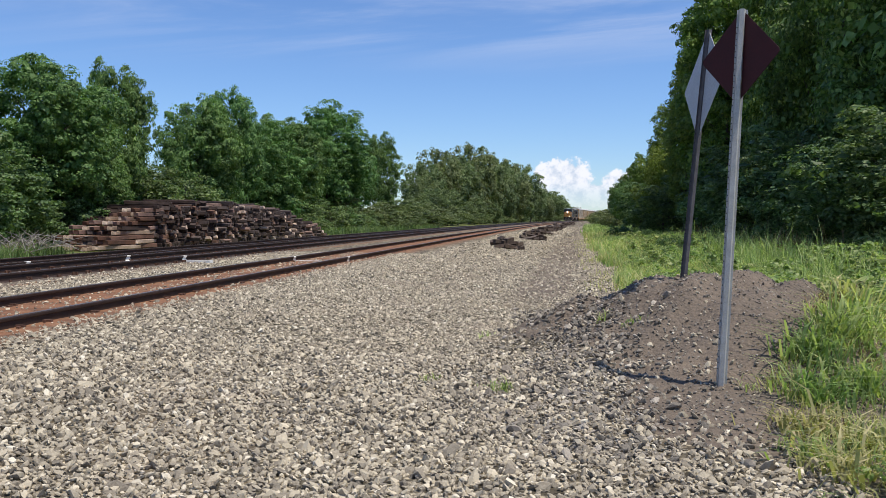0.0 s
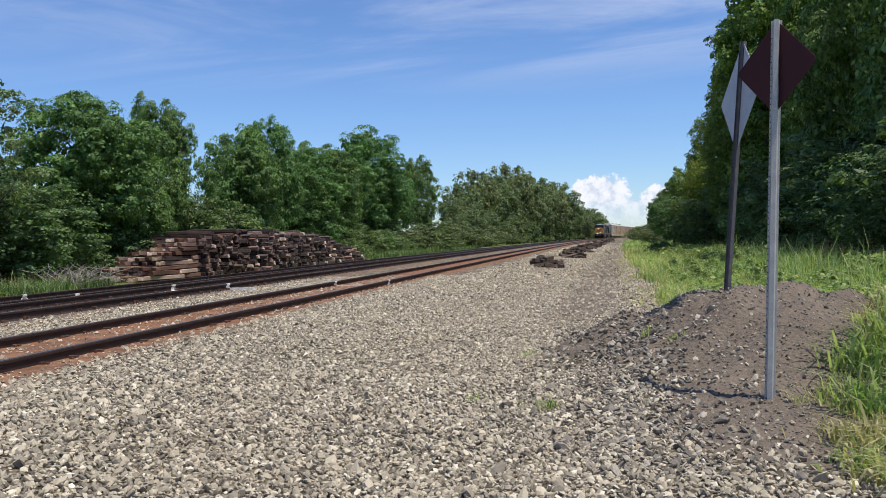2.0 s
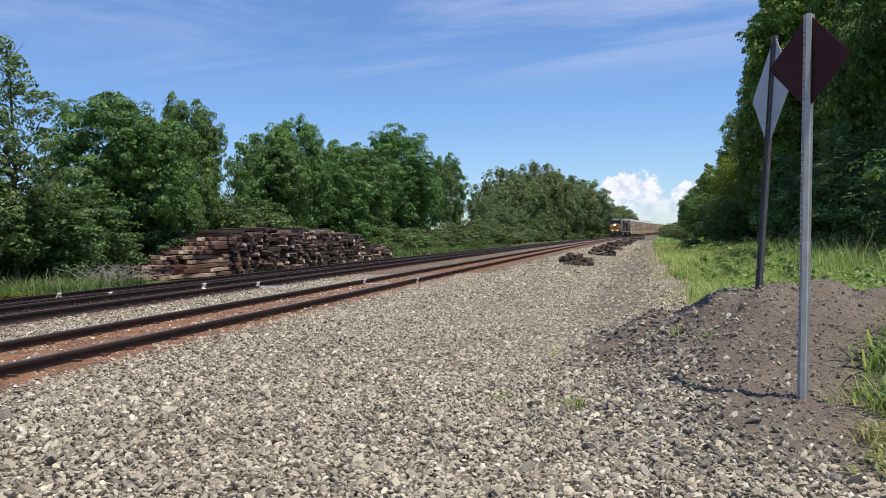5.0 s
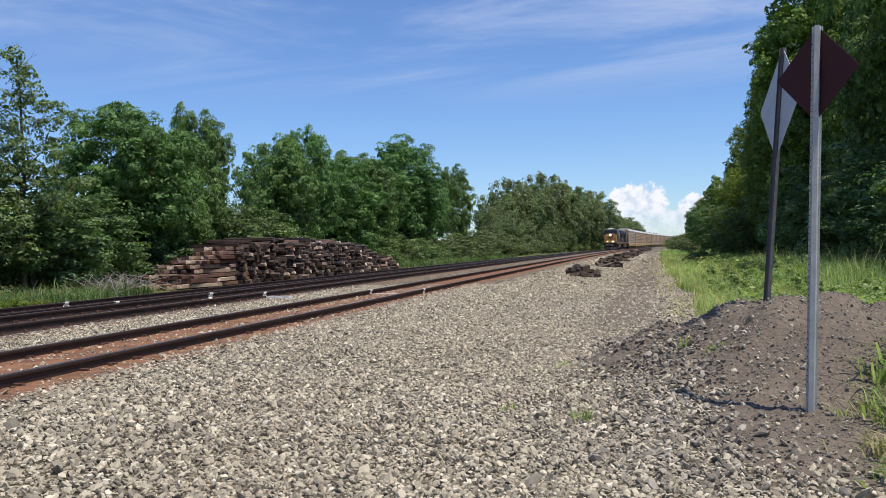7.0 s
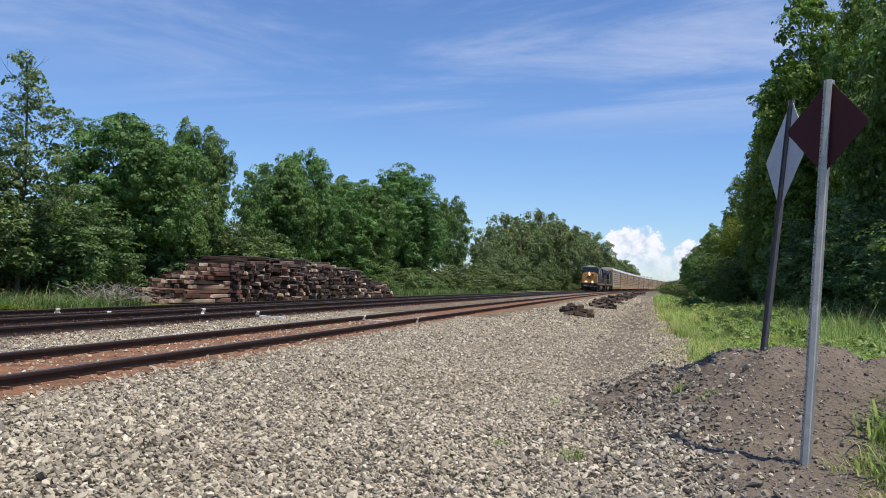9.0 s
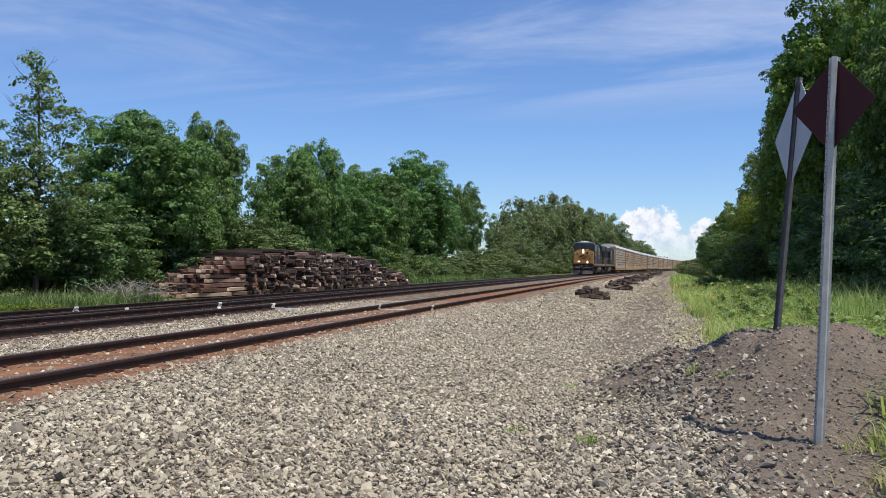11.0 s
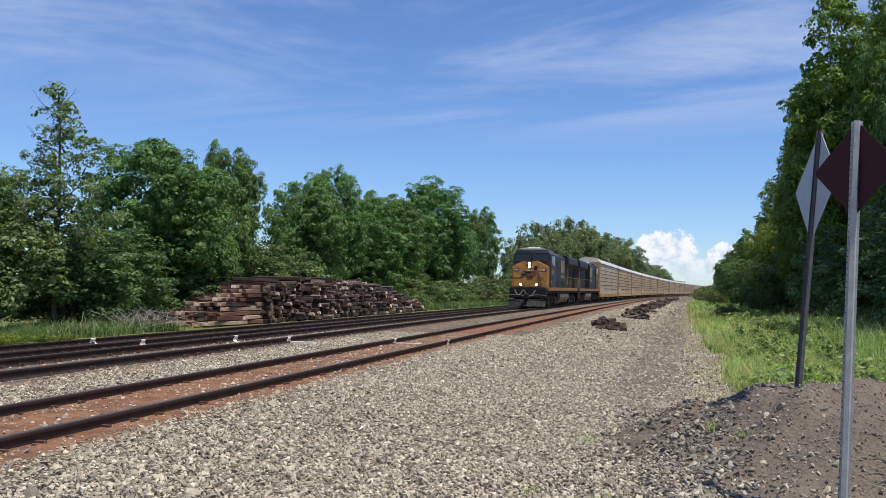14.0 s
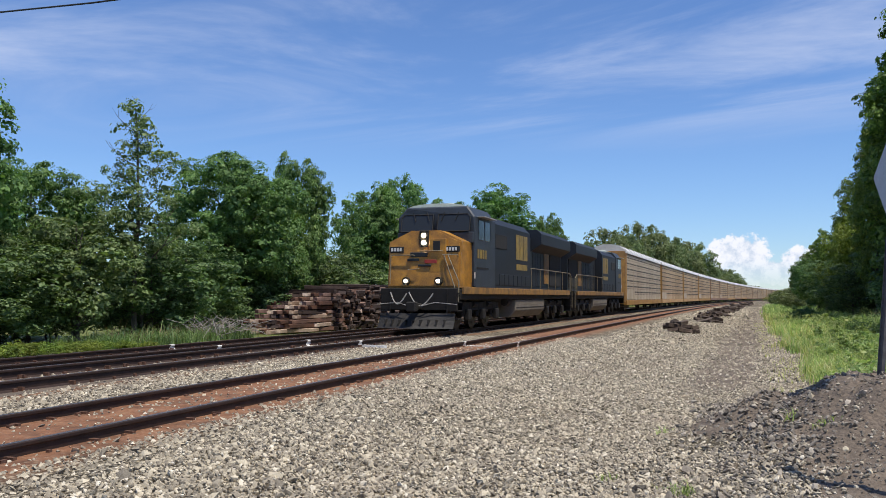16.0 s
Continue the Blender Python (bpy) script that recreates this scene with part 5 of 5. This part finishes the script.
def locomotive(label):
    t = tagged(new("locomotive"), label, "locomotive", "diesel locomotives on the train")
    wheels = []
    Y = lambda v: v - HALF
    # frame, sills, tank
    part("frame", bx(-1.42, 1.42, Y(0.75), Y(21.1), 1.12, 1.5, bevel=0.03), M_UNDER, t)
    for s in (-1, 1):
        part("side_sill", bx(min(s * 1.43, s * 1.52), max(s * 1.43, s * 1.52), Y(1.3), Y(20.6), 1.32, 1.58, bevel=0.015), M_GOLD_DIRTY, t, "gold sill stripe")
        part("walkway", bx(min(s * 0.9, s * 1.5), max(s * 0.9, s * 1.5), Y(11.4), Y(20.8), 1.5, 1.56), M_UNDER, t)
    tank = prism([(-1.4, 0.95), (-1.4, 1.1), (1.4, 1.1), (1.4, 0.95), (1.4, 0.62), (1.12, 0.32), (-1.12, 0.32), (-1.4, 0.62)], Y(9.0), Y(14.6))
    bmesh.ops.bevel(tank, geom=list(tank.edges), offset=0.03, segments=1, affect="EDGES")
    tank_o = part("fuel_tank", tank, M_TANK, t, "dusty grey-brown fuel tank")
    for s in (-1, 1):
        part("tank_seam", bx(min(s * 1.4, s * 1.412), max(s * 1.4, s * 1.412), Y(9.1), Y(14.5), 0.74, 0.77), M_UNDER, tank_o)
        for q in (8.4, 15.0):
            part("air_reservoir", cyl(bmesh.new(), (s * 1.12, Y(q - 0.28), 1.0), (s * 1.12, Y(q + 0.28), 1.0), 0.17, 12), M_PLOW, t)
    # nose
    nose = prism([(-1.38, 1.55), (-1.4, 3.22), (-0.55, 3.62), (0.55, 3.62), (1.4, 3.22), (1.38, 1.55)], Y(1.15), Y(2.75))
    for v in nose.verts:
        if v.co.y < Y(2) and v.co.z > 2:
            v.co.y += (v.co.z - 1.55) * 0.12
    bmesh.ops.bevel(nose, geom=[e for e in nose.edges if all(v.co.y < Y(2) for v in e.verts)], offset=0.07, segments=2, affect="EDGES")
    nose_o = part("nose", nose, M_GOLD, t, "gold painted short nose")

    def on_nose(z, d=0.0):
        return Y(1.15) + (z - 1.55) * 0.12 - d

    part("nose_door", bx(0.22, 0.86, on_nose(2.5, 0.05), on_nose(2.5, -0.1), 1.72, 3.3, bevel=0.02), M_GOLD, nose_o)
    part("door_window", bx(0.36, 0.66, on_nose(2.5, 0.065), on_nose(3.3, -0.1), 2.86, 3.24, bevel=0.03), M_BLACK, nose_o)
    house = part("headlight_housing", bx(-0.2, 0.16, on_nose(3.3, 0.05), on_nose(3.3, -0.1), 3.0, 3.62, bevel=0.03), M_UNDER, nose_o)
    for z in (3.17, 3.43):
        part("headlight", cyl(bmesh.new(), (-0.02, on_nose(3.3, 0.075), z), (-0.02, on_nose(3.3, 0.03), z), 0.08, 18), M_LAMP, house, "burning warm white headlight")
    for s in (-1, 1):
        part("ditch_light_case", cyl(bmesh.new(), (s * 0.62, on_nose(1.78, 0.12), 1.78), (s * 0.62, on_nose(1.78, -0.1), 1.78), 0.145, 16), M_UNDER, nose_o)
        part("ditch_light", cyl(bmesh.new(), (s * 0.62, on_nose(1.78, 0.135), 1.78), (s * 0.62, on_nose(1.78, 0.1), 1.78), 0.066, 16), M_LAMP, nose_o, "burning ditch light")
        board = part("number_board", bx(s * 1.06 - 0.27, s * 1.06 + 0.27, on_nose(3.0, 0.05), on_nose(3.0, -0.1), 2.82, 3.04, bevel=0.015), M_BLACK, nose_o, "black number board with pale bars")
        for k in range(4):
            part("number_bar", bx(s * 1.06 - 0.215 + k * 0.11, s * 1.06 - 0.135 + k * 0.11, on_nose(3.0, 0.056), on_nose(3.0, 0.045), 2.87, 2.99), M_WHITE_PAINT, board)
    # plain shapes for the faded emblem on the nose
    for x0, x1, z0, z1, mat in ((-0.52, 0.14, 2.66, 2.82, M_BLUE), (-0.62, -0.18, 2.5, 2.6, M_BLUE), (0.05, 0.52, 2.42, 2.55, M_RED), (0.28, 0.7, 2.62, 2.74, M_BLUE), (-0.2, 0.3, 2.3, 2.38, M_BLUE)):
        part("emblem_patch", bx(x0, x1, on_nose((z0 + z1) / 2, 0.057), on_nose((z0 + z1) / 2, -0.05), z0, z1, bevel=0.01), mat, nose_o)
    for x0, x1, z in ((-1.25, -0.35, 2.72), (-0.1, 0.75, 2.86), (0.75, 1.3, 2.72)):
        part("grab_iron", tube(bmesh.new(), [(x0, on_nose(z, 0.0), z - 0.05), (x0, on_nose(z, 0.12), z), (x1, on_nose(z, 0.12), z), (x1, on_nose(z, 0.0), z - 0.05)], 0.02, 6), M_HANDRAIL, nose_o)
    part("grab_iron", tube(bmesh.new(), [(0.8, on_nose(2.7, 0.12), 2.72), (1.25, on_nose(2.0, 0.2), 1.6), (1.38, Y(0.9), 1.2)], 0.022, 6), M_HANDRAIL, nose_o)
    part("grab_iron", tube(bmesh.new(), [(0.95, on_nose(2.7, 0.12), 2.72), (1.42, on_nose(2.0, 0.2), 1.75), (1.46, Y(0.85), 1.0)], 0.022, 6), M_HANDRAIL, nose_o)
    part("grab_iron", tube(bmesh.new(), [(-0.55, on_nose(2, 0.0), 2.2), (-0.55, on_nose(2, 0.1), 2.18), (-0.15, on_nose(2, 0.1), 2.22), (-0.15, on_nose(2, 0.0), 2.25)], 0.016, 6), M_HANDRAIL, nose_o)
    part("grab_iron", tube(bmesh.new(), [(-1.22, on_nose(2.2, 0.1), 2.7), (-1.24, on_nose(2.0, 0.12), 1.65)], 0.016, 6), M_HANDRAIL, nose_o)
    # cab
    cab = bmesh.new()
    cs = [(-1.52, 1.58), (-1.52, 4.2), (-1.2, 4.6), (1.2, 4.6), (1.52, 4.2), (1.52, 1.58)]
    prism(cs, Y(2.3), Y(5.3), bm=cab)
    for v in cab.verts:
        if v.co.y < Y(3):
            v.co.y += 0.30 * max(0.0, (v.co.z - 3.2) / 1.25) + (0.35 if v.co.z < 2 else 0)
    bmesh.ops.bevel(cab, geom=[e for e in cab.edges if all(v.co.y < Y(3.2) for v in e.verts)], offset=0.05, segments=1, affect="EDGES")
    cab_o = part("cab", cab, M_GREYBLUE, t, "grey-blue cab with dark windows")

    def on_cab(z, d=0.0):
        return Y(2.3) + 0.30 * max(0.0, (z - 3.2) / 1.25) - d

    part("cab_band", bx(-1.5, 1.5, Y(2.42), Y(2.62), 3.2, 3.62, bevel=0.03), M_GREYBLUE, cab_o)
    for s in (-1, 1):
        ws = bmesh.new()
        x0, x1 = (0.10, 1.36) if s > 0 else (-1.36, -0.10)
        quad = [(x0, 3.66), (x1, 3.66), (x1 if s < 0 else x1 - 0.0, 4.18), (x1 - 0.1 * s if s > 0 else x1, 4.3), (x0 + 0.1 if s < 0 else x0, 4.3), (x0, 4.18)]
        prism(quad, 0.0, 0.03, bm=ws)
        for v in ws.verts:
            v.co.y = on_cab(v.co.z, 0.012) + (0.02 if v.co.y > 0.01 else 0)
        part("windshield", ws, M_GLASS, cab_o, "dark reflecting windshield")
        fr = bmesh.new()
        for a, b in zip(quad, quad[1:] + quad[:1]):
            tube(fr, [(a[0], on_cab(a[1], 0.02), a[1]), (b[0], on_cab(b[1], 0.02), b[1])], 0.022, 5)
        part("windshield_gasket", fr, M_BLACK, cab_o)
        wp = bmesh.new()
        for k in (0.35, 0.9):
            tube(wp, [(s * k, on_cab(4.38, 0.05), 4.38), (s * (k - 0.12), on_cab(4.05, 0.05), 4.05)], 0.014, 5)
        part("wiper", wp, M_BLACK, cab_o)
        for y0, y1 in ((3.05, 3.72), (3.86, 4.5)):
            part("side_window", bx(min(s * 1.5, s * 1.535), max(s * 1.5, s * 1.535), Y(y0), Y(y1), 3.35, 4.1, bevel=0.012), M_GLASS, cab_o)
        sun_shade = prism([(Y(2.95), 4.2), (Y(4.6), 4.2), (Y(4.6), 4.23), (Y(2.95), 4.23)], s * 1.5, s * 1.78, "x")
        part("sun_visor", sun_shade, M_GALV, cab_o)
        for k in range(4):
            part("number_bar", bx(min(s * 1.515, s * 1.53), max(s * 1.515, s * 1.53), Y(2.9 + k * 0.32), Y(3.12 + k * 0.32), 2.66, 3.0), M_YELLOW_MARK, cab_o)
        part("side_vent", bx(min(s * 1.515, s * 1.54), max(s * 1.515, s * 1.54), Y(2.8), Y(4.3), 2.28, 2.33), M_BLACK, cab_o)
        part("sill_marker", bx(min(s * 1.515, s * 1.535), max(s * 1.515, s * 1.535), Y(2.5), Y(2.6), 1.9, 2.12), M_WHITE_PAINT, cab_o)
    part("roof_plate", prism([(-1.16, 4.603), (-0.95, 4.67), (-0.4, 4.73), (0.4, 4.73), (0.95, 4.67), (1.16, 4.603)], Y(2.7), Y(5.2)), M_ROOF_LIGHT, cab_o, "pale sunlit cab roof")
    part("roof_unit", bx(-0.55, 0.45, Y(3.3), Y(4.6), 4.70, 4.80, bevel=0.05), M_ROOF_LIGHT, cab_o)
    # hood behind the cab
    hood = part("auxiliary_hood", mitred(Y(5.3), Y(11.4), 1.58, 4.45, 1.45, 0.3), M_BLUE, t, "dark blue equipment hood")
    part("engine_hood", mitred(Y(11.4), Y(16.4), 1.58, 4.35, 0.95, 0.25), M_BLUE, t)
    part("radiator_hood", mitred(Y(16.4), Y(20.9), 1.58, 3.9, 0.95, 0.15), M_BLUE, t)
    part("radiator_wing", prism([(-1.5, 3.8), (-1.5, 4.3), (-1.28, 4.5), (1.28, 4.5), (1.5, 4.3), (1.5, 3.8), (0.95, 3.45), (-0.95, 3.45)], Y(13.6), Y(20.9)), M_BLUE, t, "overhanging dark radiator wing")
    part("exhaust_stack", bx(-0.4, 0.4, Y(12.2), Y(13.3), 4.3, 4.5, bevel=0.05), M_UNDER, t)
    for k in range(5):
        part("roof_fan_guard", cyl(bmesh.new(), (0, Y(6.0 + k * 0.62), 4.45), (0, Y(6.0 + k * 0.62), 4.51), 0.26, 14), M_UNDER, t)
    for s in (-1, 1):
        a, b = min(s * 1.452, s * 1.462), max(s * 1.452, s * 1.462)
        # plain blocks where the lettering stands
        for y0, y1, z0, z1 in ((8.85, 9.45, 2.85, 3.95), (9.55, 10.15, 2.85, 3.95), (10.25, 10.9, 2.85, 3.95), (8.9, 10.85, 2.4, 2.66)):
            part("lettering_block", bx(a, b, Y(y0), Y(y1), z0, z1), M_YELLOW_MARK, hood)
        for k in range(8):
            yy = 5.4 + k * 0.74
            part("hood_panel", bx(min(s * 1.45, s * 1.468), max(s * 1.45, s * 1.468), Y(yy), Y(yy + 0.66), 1.7, 2.15, bevel=0.008), M_BLUE, hood)
        part("louvre", bx(min(s * 1.45, s * 1.472), max(s * 1.45, s * 1.472), Y(5.5), Y(7.3), 3.2, 3.75), M_BLACK, hood)
        for k in range(8):
            yy = 11.5 + k * 0.6
            part("engine_door", bx(min(s * 0.95, s * 0.975), max(s * 0.95, s * 0.975), Y(yy), Y(yy + 0.54), 1.75, 3.4, bevel=0.008), M_BLUE, t)
        part("access_door", bx(min(s * 0.95, s * 0.985), max(s * 0.95, s * 0.985), Y(16.5), Y(17.6), 1.9, 3.5, bevel=0.01), M_GOLD_DIRTY, t, "dirty gold hood door")
        part("radiator_grille", bx(min(s * 0.95, s * 0.98), max(s * 0.95, s * 0.98), Y(17.8), Y(20.6), 1.8, 3.5), M_BLACK, t)
        rail = bmesh.new()
        tube(rail, [(s * 1.48, Y(11.4), 2.55), (s * 1.48, Y(20.7), 2.55)], 0.02, 6)
        for k in range(6):
            tube(rail, [(s * 1.48, Y(11.6 + k * 1.8), 1.56), (s * 1.48, Y(11.6 + k * 1.8), 2.55)], 0.016, 5)
        tube(rail, [(s * 1.5, Y(20.7), 2.55), (s * 1.5, Y(21.3), 2.3), (s * 1.5, Y(21.35), 0.6)], 0.025, 6)
        tube(rail, [(s * 1.5, Y(20.9), 1.5), (s * 1.5, Y(21.0), 2.45)], 0.02, 6)
        part("handrail", rail, M_HANDRAIL, t)
        for yy in (1.0, 21.1):
            st = bmesh.new()
            for k in range(4):
                box(st, min(s * 1.08, s * 1.5), max(s * 1.08, s * 1.5), Y(yy - 0.28), Y(yy + 0.12), 0.42 + k * 0.3, 0.455 + k * 0.3)
            box(st, min(s * 1.06, s * 1.09), max(s * 1.06, s * 1.09), Y(yy - 0.3), Y(yy + 0.15), 0.4, 1.5)
            part("step_well", st, M_UNDER, t)
    # pilot, plow, coupler, hoses
    part("pilot_plate", bx(-1.45, 1.45, Y(0.72), Y(0.85), 0.75, 1.52, bevel=0.02), M_UNDER, t)
    part("rear_pilot_plate", bx(-1.45, 1.45, Y(21.1), Y(21.2), 0.4, 1.52, bevel=0.02), M_UNDER, t)
    plow = bmesh.new()
    rows = []
    for j in range(5):
        f = j / 4
        z = 0.12 + 0.52 * f
        rows.append([plow.verts.new((x, Y(0.62 - 0.42 * (1 - abs(x) / 1.5) * (1 - f) - 0.22 * (1 - f) ** 2), z)) for x in (-1.42, -0.9, -0.35, 0.0, 0.35, 0.9, 1.42)])
    for q, w in zip(rows, rows[1:]):
        for k in range(6):
            plow.faces.new((q[k], q[k + 1], w[k + 1], w[k]))
    bmesh.ops.solidify(plow, geom=list(plow.faces), thickness=0.03)
    plow_o = part("snow_plow", plow, M_PLOW, t, "worn grey plow below the pilot")
    for k in range(9):
        x = -1.1 + k * 0.275
        part("plow_rib", bx(x - 0.012, x + 0.012, Y(0.1 + abs(x) * 0.2), Y(0.6), 0.2, 0.42), M_PLOW, plow_o)
    for y0, y1 in ((0.0, 0.8), (21.1, 21.8)):
        cp = bx(-0.13, 0.13, Y(y0), Y(y1), 0.78, 1.0, bevel=0.03)
        box(cp, -0.19, 0.17, Y(y0) if y0 < 1 else Y(y1) - 0.3, Y(y0) + 0.3 if y0 < 1 else Y(y1), 0.7, 1.05, 0.04)
        part("coupler", cp, M_UNDER, t)
    for x0, x1, sag in ((-1.0, -0.38, 0.40), (-0.3, 0.62, 0.46)):
        n = 10
        pts = [(x0 + (x1 - x0) * k / n, Y(0.58) - 0.12 * sin(pi * k / n), 1.38 - sag * sin(pi * k / n) - 0.04 * k / n) for k in range(n + 1)]
        part("air_hose", tube(bmesh.new(), pts, 0.026, 6), M_HOSE, t, "pale hanging air hose")
    lever = bmesh.new()
    for s in (-1, 1):
        tube(lever, [(s * 1.5, Y(0.55), 0.95), (s * 0.7, Y(0.5), 1.02), (s * 0.25, Y(0.4), 0.9)], 0.018, 5)
    part("uncoupling_lever", lever, M_HOSE, t)
    loco_truck(t, Y(4.4), wheels)
    loco_truck(t, Y(17.6), wheels)
    return t, wheels


def rack_car(panel_mat, frame_mat, label):
    """A covered car carrier: pale roof, upright posts, rows of ribbed side panels."""
    t = tagged(new("autorack_car"), label, "freight car", "car carriers in the train")
    L = RACK_LEN / 2 - 0.55
    # solid black box paints the unlit inside seen between the panels
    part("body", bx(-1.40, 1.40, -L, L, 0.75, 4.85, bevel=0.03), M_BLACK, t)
    part("side_sill", bx(-1.55, 1.55, -L, L, 0.55, 0.95, bevel=0.02), frame_mat, t)
    roof = prism([(-1.55, 4.82), (-1.5, 5.02), (-0.95, 5.42), (-0.4, 5.56), (0.4, 5.56), (0.95, 5.42), (1.5, 5.02), (1.55, 4.82)], -L - 0.05, L + 0.05)
    part("roof", roof, M_RACK_ROOF, t, "pale grey corrugated roof")
    for k in range(9):
        y = -L + 0.4 + k * (2 * L - 0.8) / 8
        part("roof_rib", prism([(-1.56, 4.86), (-1.52, 5.05), (-0.96, 5.46), (0, 5.6), (0.96, 5.46), (1.52, 5.05), (1.56, 4.86)], y - 0.03, y + 0.03), M_RACK_ROOF, t)
    bays = 12
    w = 2 * L / bays
    pm = bmesh.new()
    rows = 8
    for r in range(rows):
        z0 = 0.98 + r * 0.475
        box(pm, 0.0, 0.05, 0.02, w - 0.02, z0, z0 + 0.45)
        if r > 0:
            for k in range(6):
                a = 0.16 + k * (w - 0.3) / 6
                box(pm, 0.048, 0.054, a, a + (w - 0.3) / 7.5, z0 + 0.12, z0 + 0.24)
    me = bpy.data.meshes.new("side_panel")
    pm.to_mesh(me)
    pm.free()
    me.materials.append(panel_mat)
    me.materials.append(M_BLACK)
    # small raised faces turn black to paint the dark of the panel holes
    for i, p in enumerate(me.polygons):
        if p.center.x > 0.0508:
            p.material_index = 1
    post = bx(0, 0.066, -0.03, 0.03, 0.6, 4.86, bevel=0.012)
    pme = bpy.data.meshes.new("post")
    post.to_mesh(pme)
    post.free()
    pme.materials.append(panel_mat)
    eme = pme.copy()
    eme.materials[0] = frame_mat
    eme.transform(Matrix.Diagonal((1.6, 3.0, 1, 1)))
    for s in (1, -1):
        for k in range(bays):
            y = -L + k * w
            m = Matrix.Translation((1.42, y, 0)) if s > 0 else Matrix.Translation((-1.42, y + w, 0)) @ Matrix.Rotation(pi, 4, "Z")
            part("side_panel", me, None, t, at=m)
        for k in range(bays + 1):
            y = min(max(-L + k * w, -L + 0.1), L - 0.1)
            part("post", eme if k in (0, bays) else pme, None, t, at=Matrix.Translation((1.415, y, 0)) if s > 0 else Matrix.Translation((-1.415, y, 0)) @ Matrix.Rotation(pi, 4, "Z"))
        part("name_board", bx(min(s * 1.47, s * 1.485), max(s * 1.47, s * 1.485), -L + 0.3, -L + 5.2, 1.02, 1.75), M_RACK_SILVER, t, "pale board with unreadable marks")
    for s in (1, -1):
        d = part("end_door", bx(-1.42, 1.42, min(s * L, s * (L + 0.1)), max(s * L, s * (L + 0.1)), 0.8, 5.0, bevel=0.02), frame_mat, t, "yellow-brown end door")
        for x in (-0.95, -0.35, 0.35, 0.95):
            part("door_rib", bx(x - 0.05, x + 0.05, min(s * (L + 0.08), s * (L + 0.15)), max(s * (L + 0.08), s * (L + 0.15)), 0.9, 4.9), frame_mat, d)
        part("coupler", bx(-0.12, 0.12, min(s * L, s * RACK_LEN / 2), max(s * L, s * RACK_LEN / 2), 0.72, 0.95, bevel=0.03), M_UNDER, t)
        y = s * (L - 2.6)
        bg = bmesh.new()
        for q in (-1, 1):
            box(bg, min(q * 1.0, q * 1.14), max(q * 1.0, q * 1.14), y - 1.25, y + 1.25, 0.3, 0.6, 0.04)
        box(bg, -1.0, 1.0, y - 0.2, y + 0.2, 0.35, 0.62)
        part("bogie_frame", bg, M_UNDER, t)
        for k in (-0.88, 0.88):
            wheelset(t, y + k, 0.42)
    return t


LOCOS = [locomotive("blue and gold freight locomotive with burning headlights")]
second = copy_thing(LOCOS[0][0], Matrix.Identity(4))
tagged(second, "second blue and gold locomotive coupled back to back")
LOCOS.append((second, [(o, o.matrix_basis.translation.y, 0.53) for o in second.children if o.name.startswith("wheelset")]))
RACKS = []
first_rack = rack_car(M_RACK_SILVER, M_RACK_FRAME, "silver-sided car carrier with yellow end frames")
tan_rack = rack_car(M_RACK_PANEL, M_RACK_FRAME, "dusty tan car carrier with yellow posts")
brown_rack = rack_car(M_RACK_PANEL, M_RACK_BROWN, "dusty pink-brown car carrier with rusty posts")
RACKS = [first_rack, tan_rack]
for k in range(2, 16):
    if k == 4:
        RACKS.append(brown_rack)
    else:
        RACKS.append(copy_thing(brown_rack if k % 5 in (4, 0) or k in (7, 11) else tan_rack, Matrix.Identity(4)))

HEAD0, SPEED, LAMP_AT = 332.9, 18.98, 1.2


def rolling(t, behind, turned=False):
    """The pose of a car whose middle runs so far behind the headlight."""
    y = HEAD0 - SPEED * t + behind
    yaw = -math.degrees(atan(2 * C * y))
    return pose(bend(y, TRACKS[1]), y, ZR, 0, 0, yaw + (180 if turned else 0))


def motions():
    times = [float(k) for k in range(17)]
    behind = HALF - LAMP_AT
    walk(LOCOS[0][0], [(t, rolling(t, behind)) for t in times])
    walk(LOCOS[1][0], [(t, rolling(t, behind + LOCO_LEN, True)) for t in times])
    for k, car in enumerate(RACKS):
        off = behind + LOCO_LEN * 1.5 + RACK_LEN * (k + 0.5)
        walk(car, [(t, rolling(t, off)) for t in times])
    for (_, wheels), way in zip(LOCOS, (1, -1)):
        for w, y, r in wheels:
            walk(w, [(k / FPS, pose(0, y, r, way * math.degrees(SPEED * k / FPS / r))) for k in range(16 * FPS + 1)])


motions()
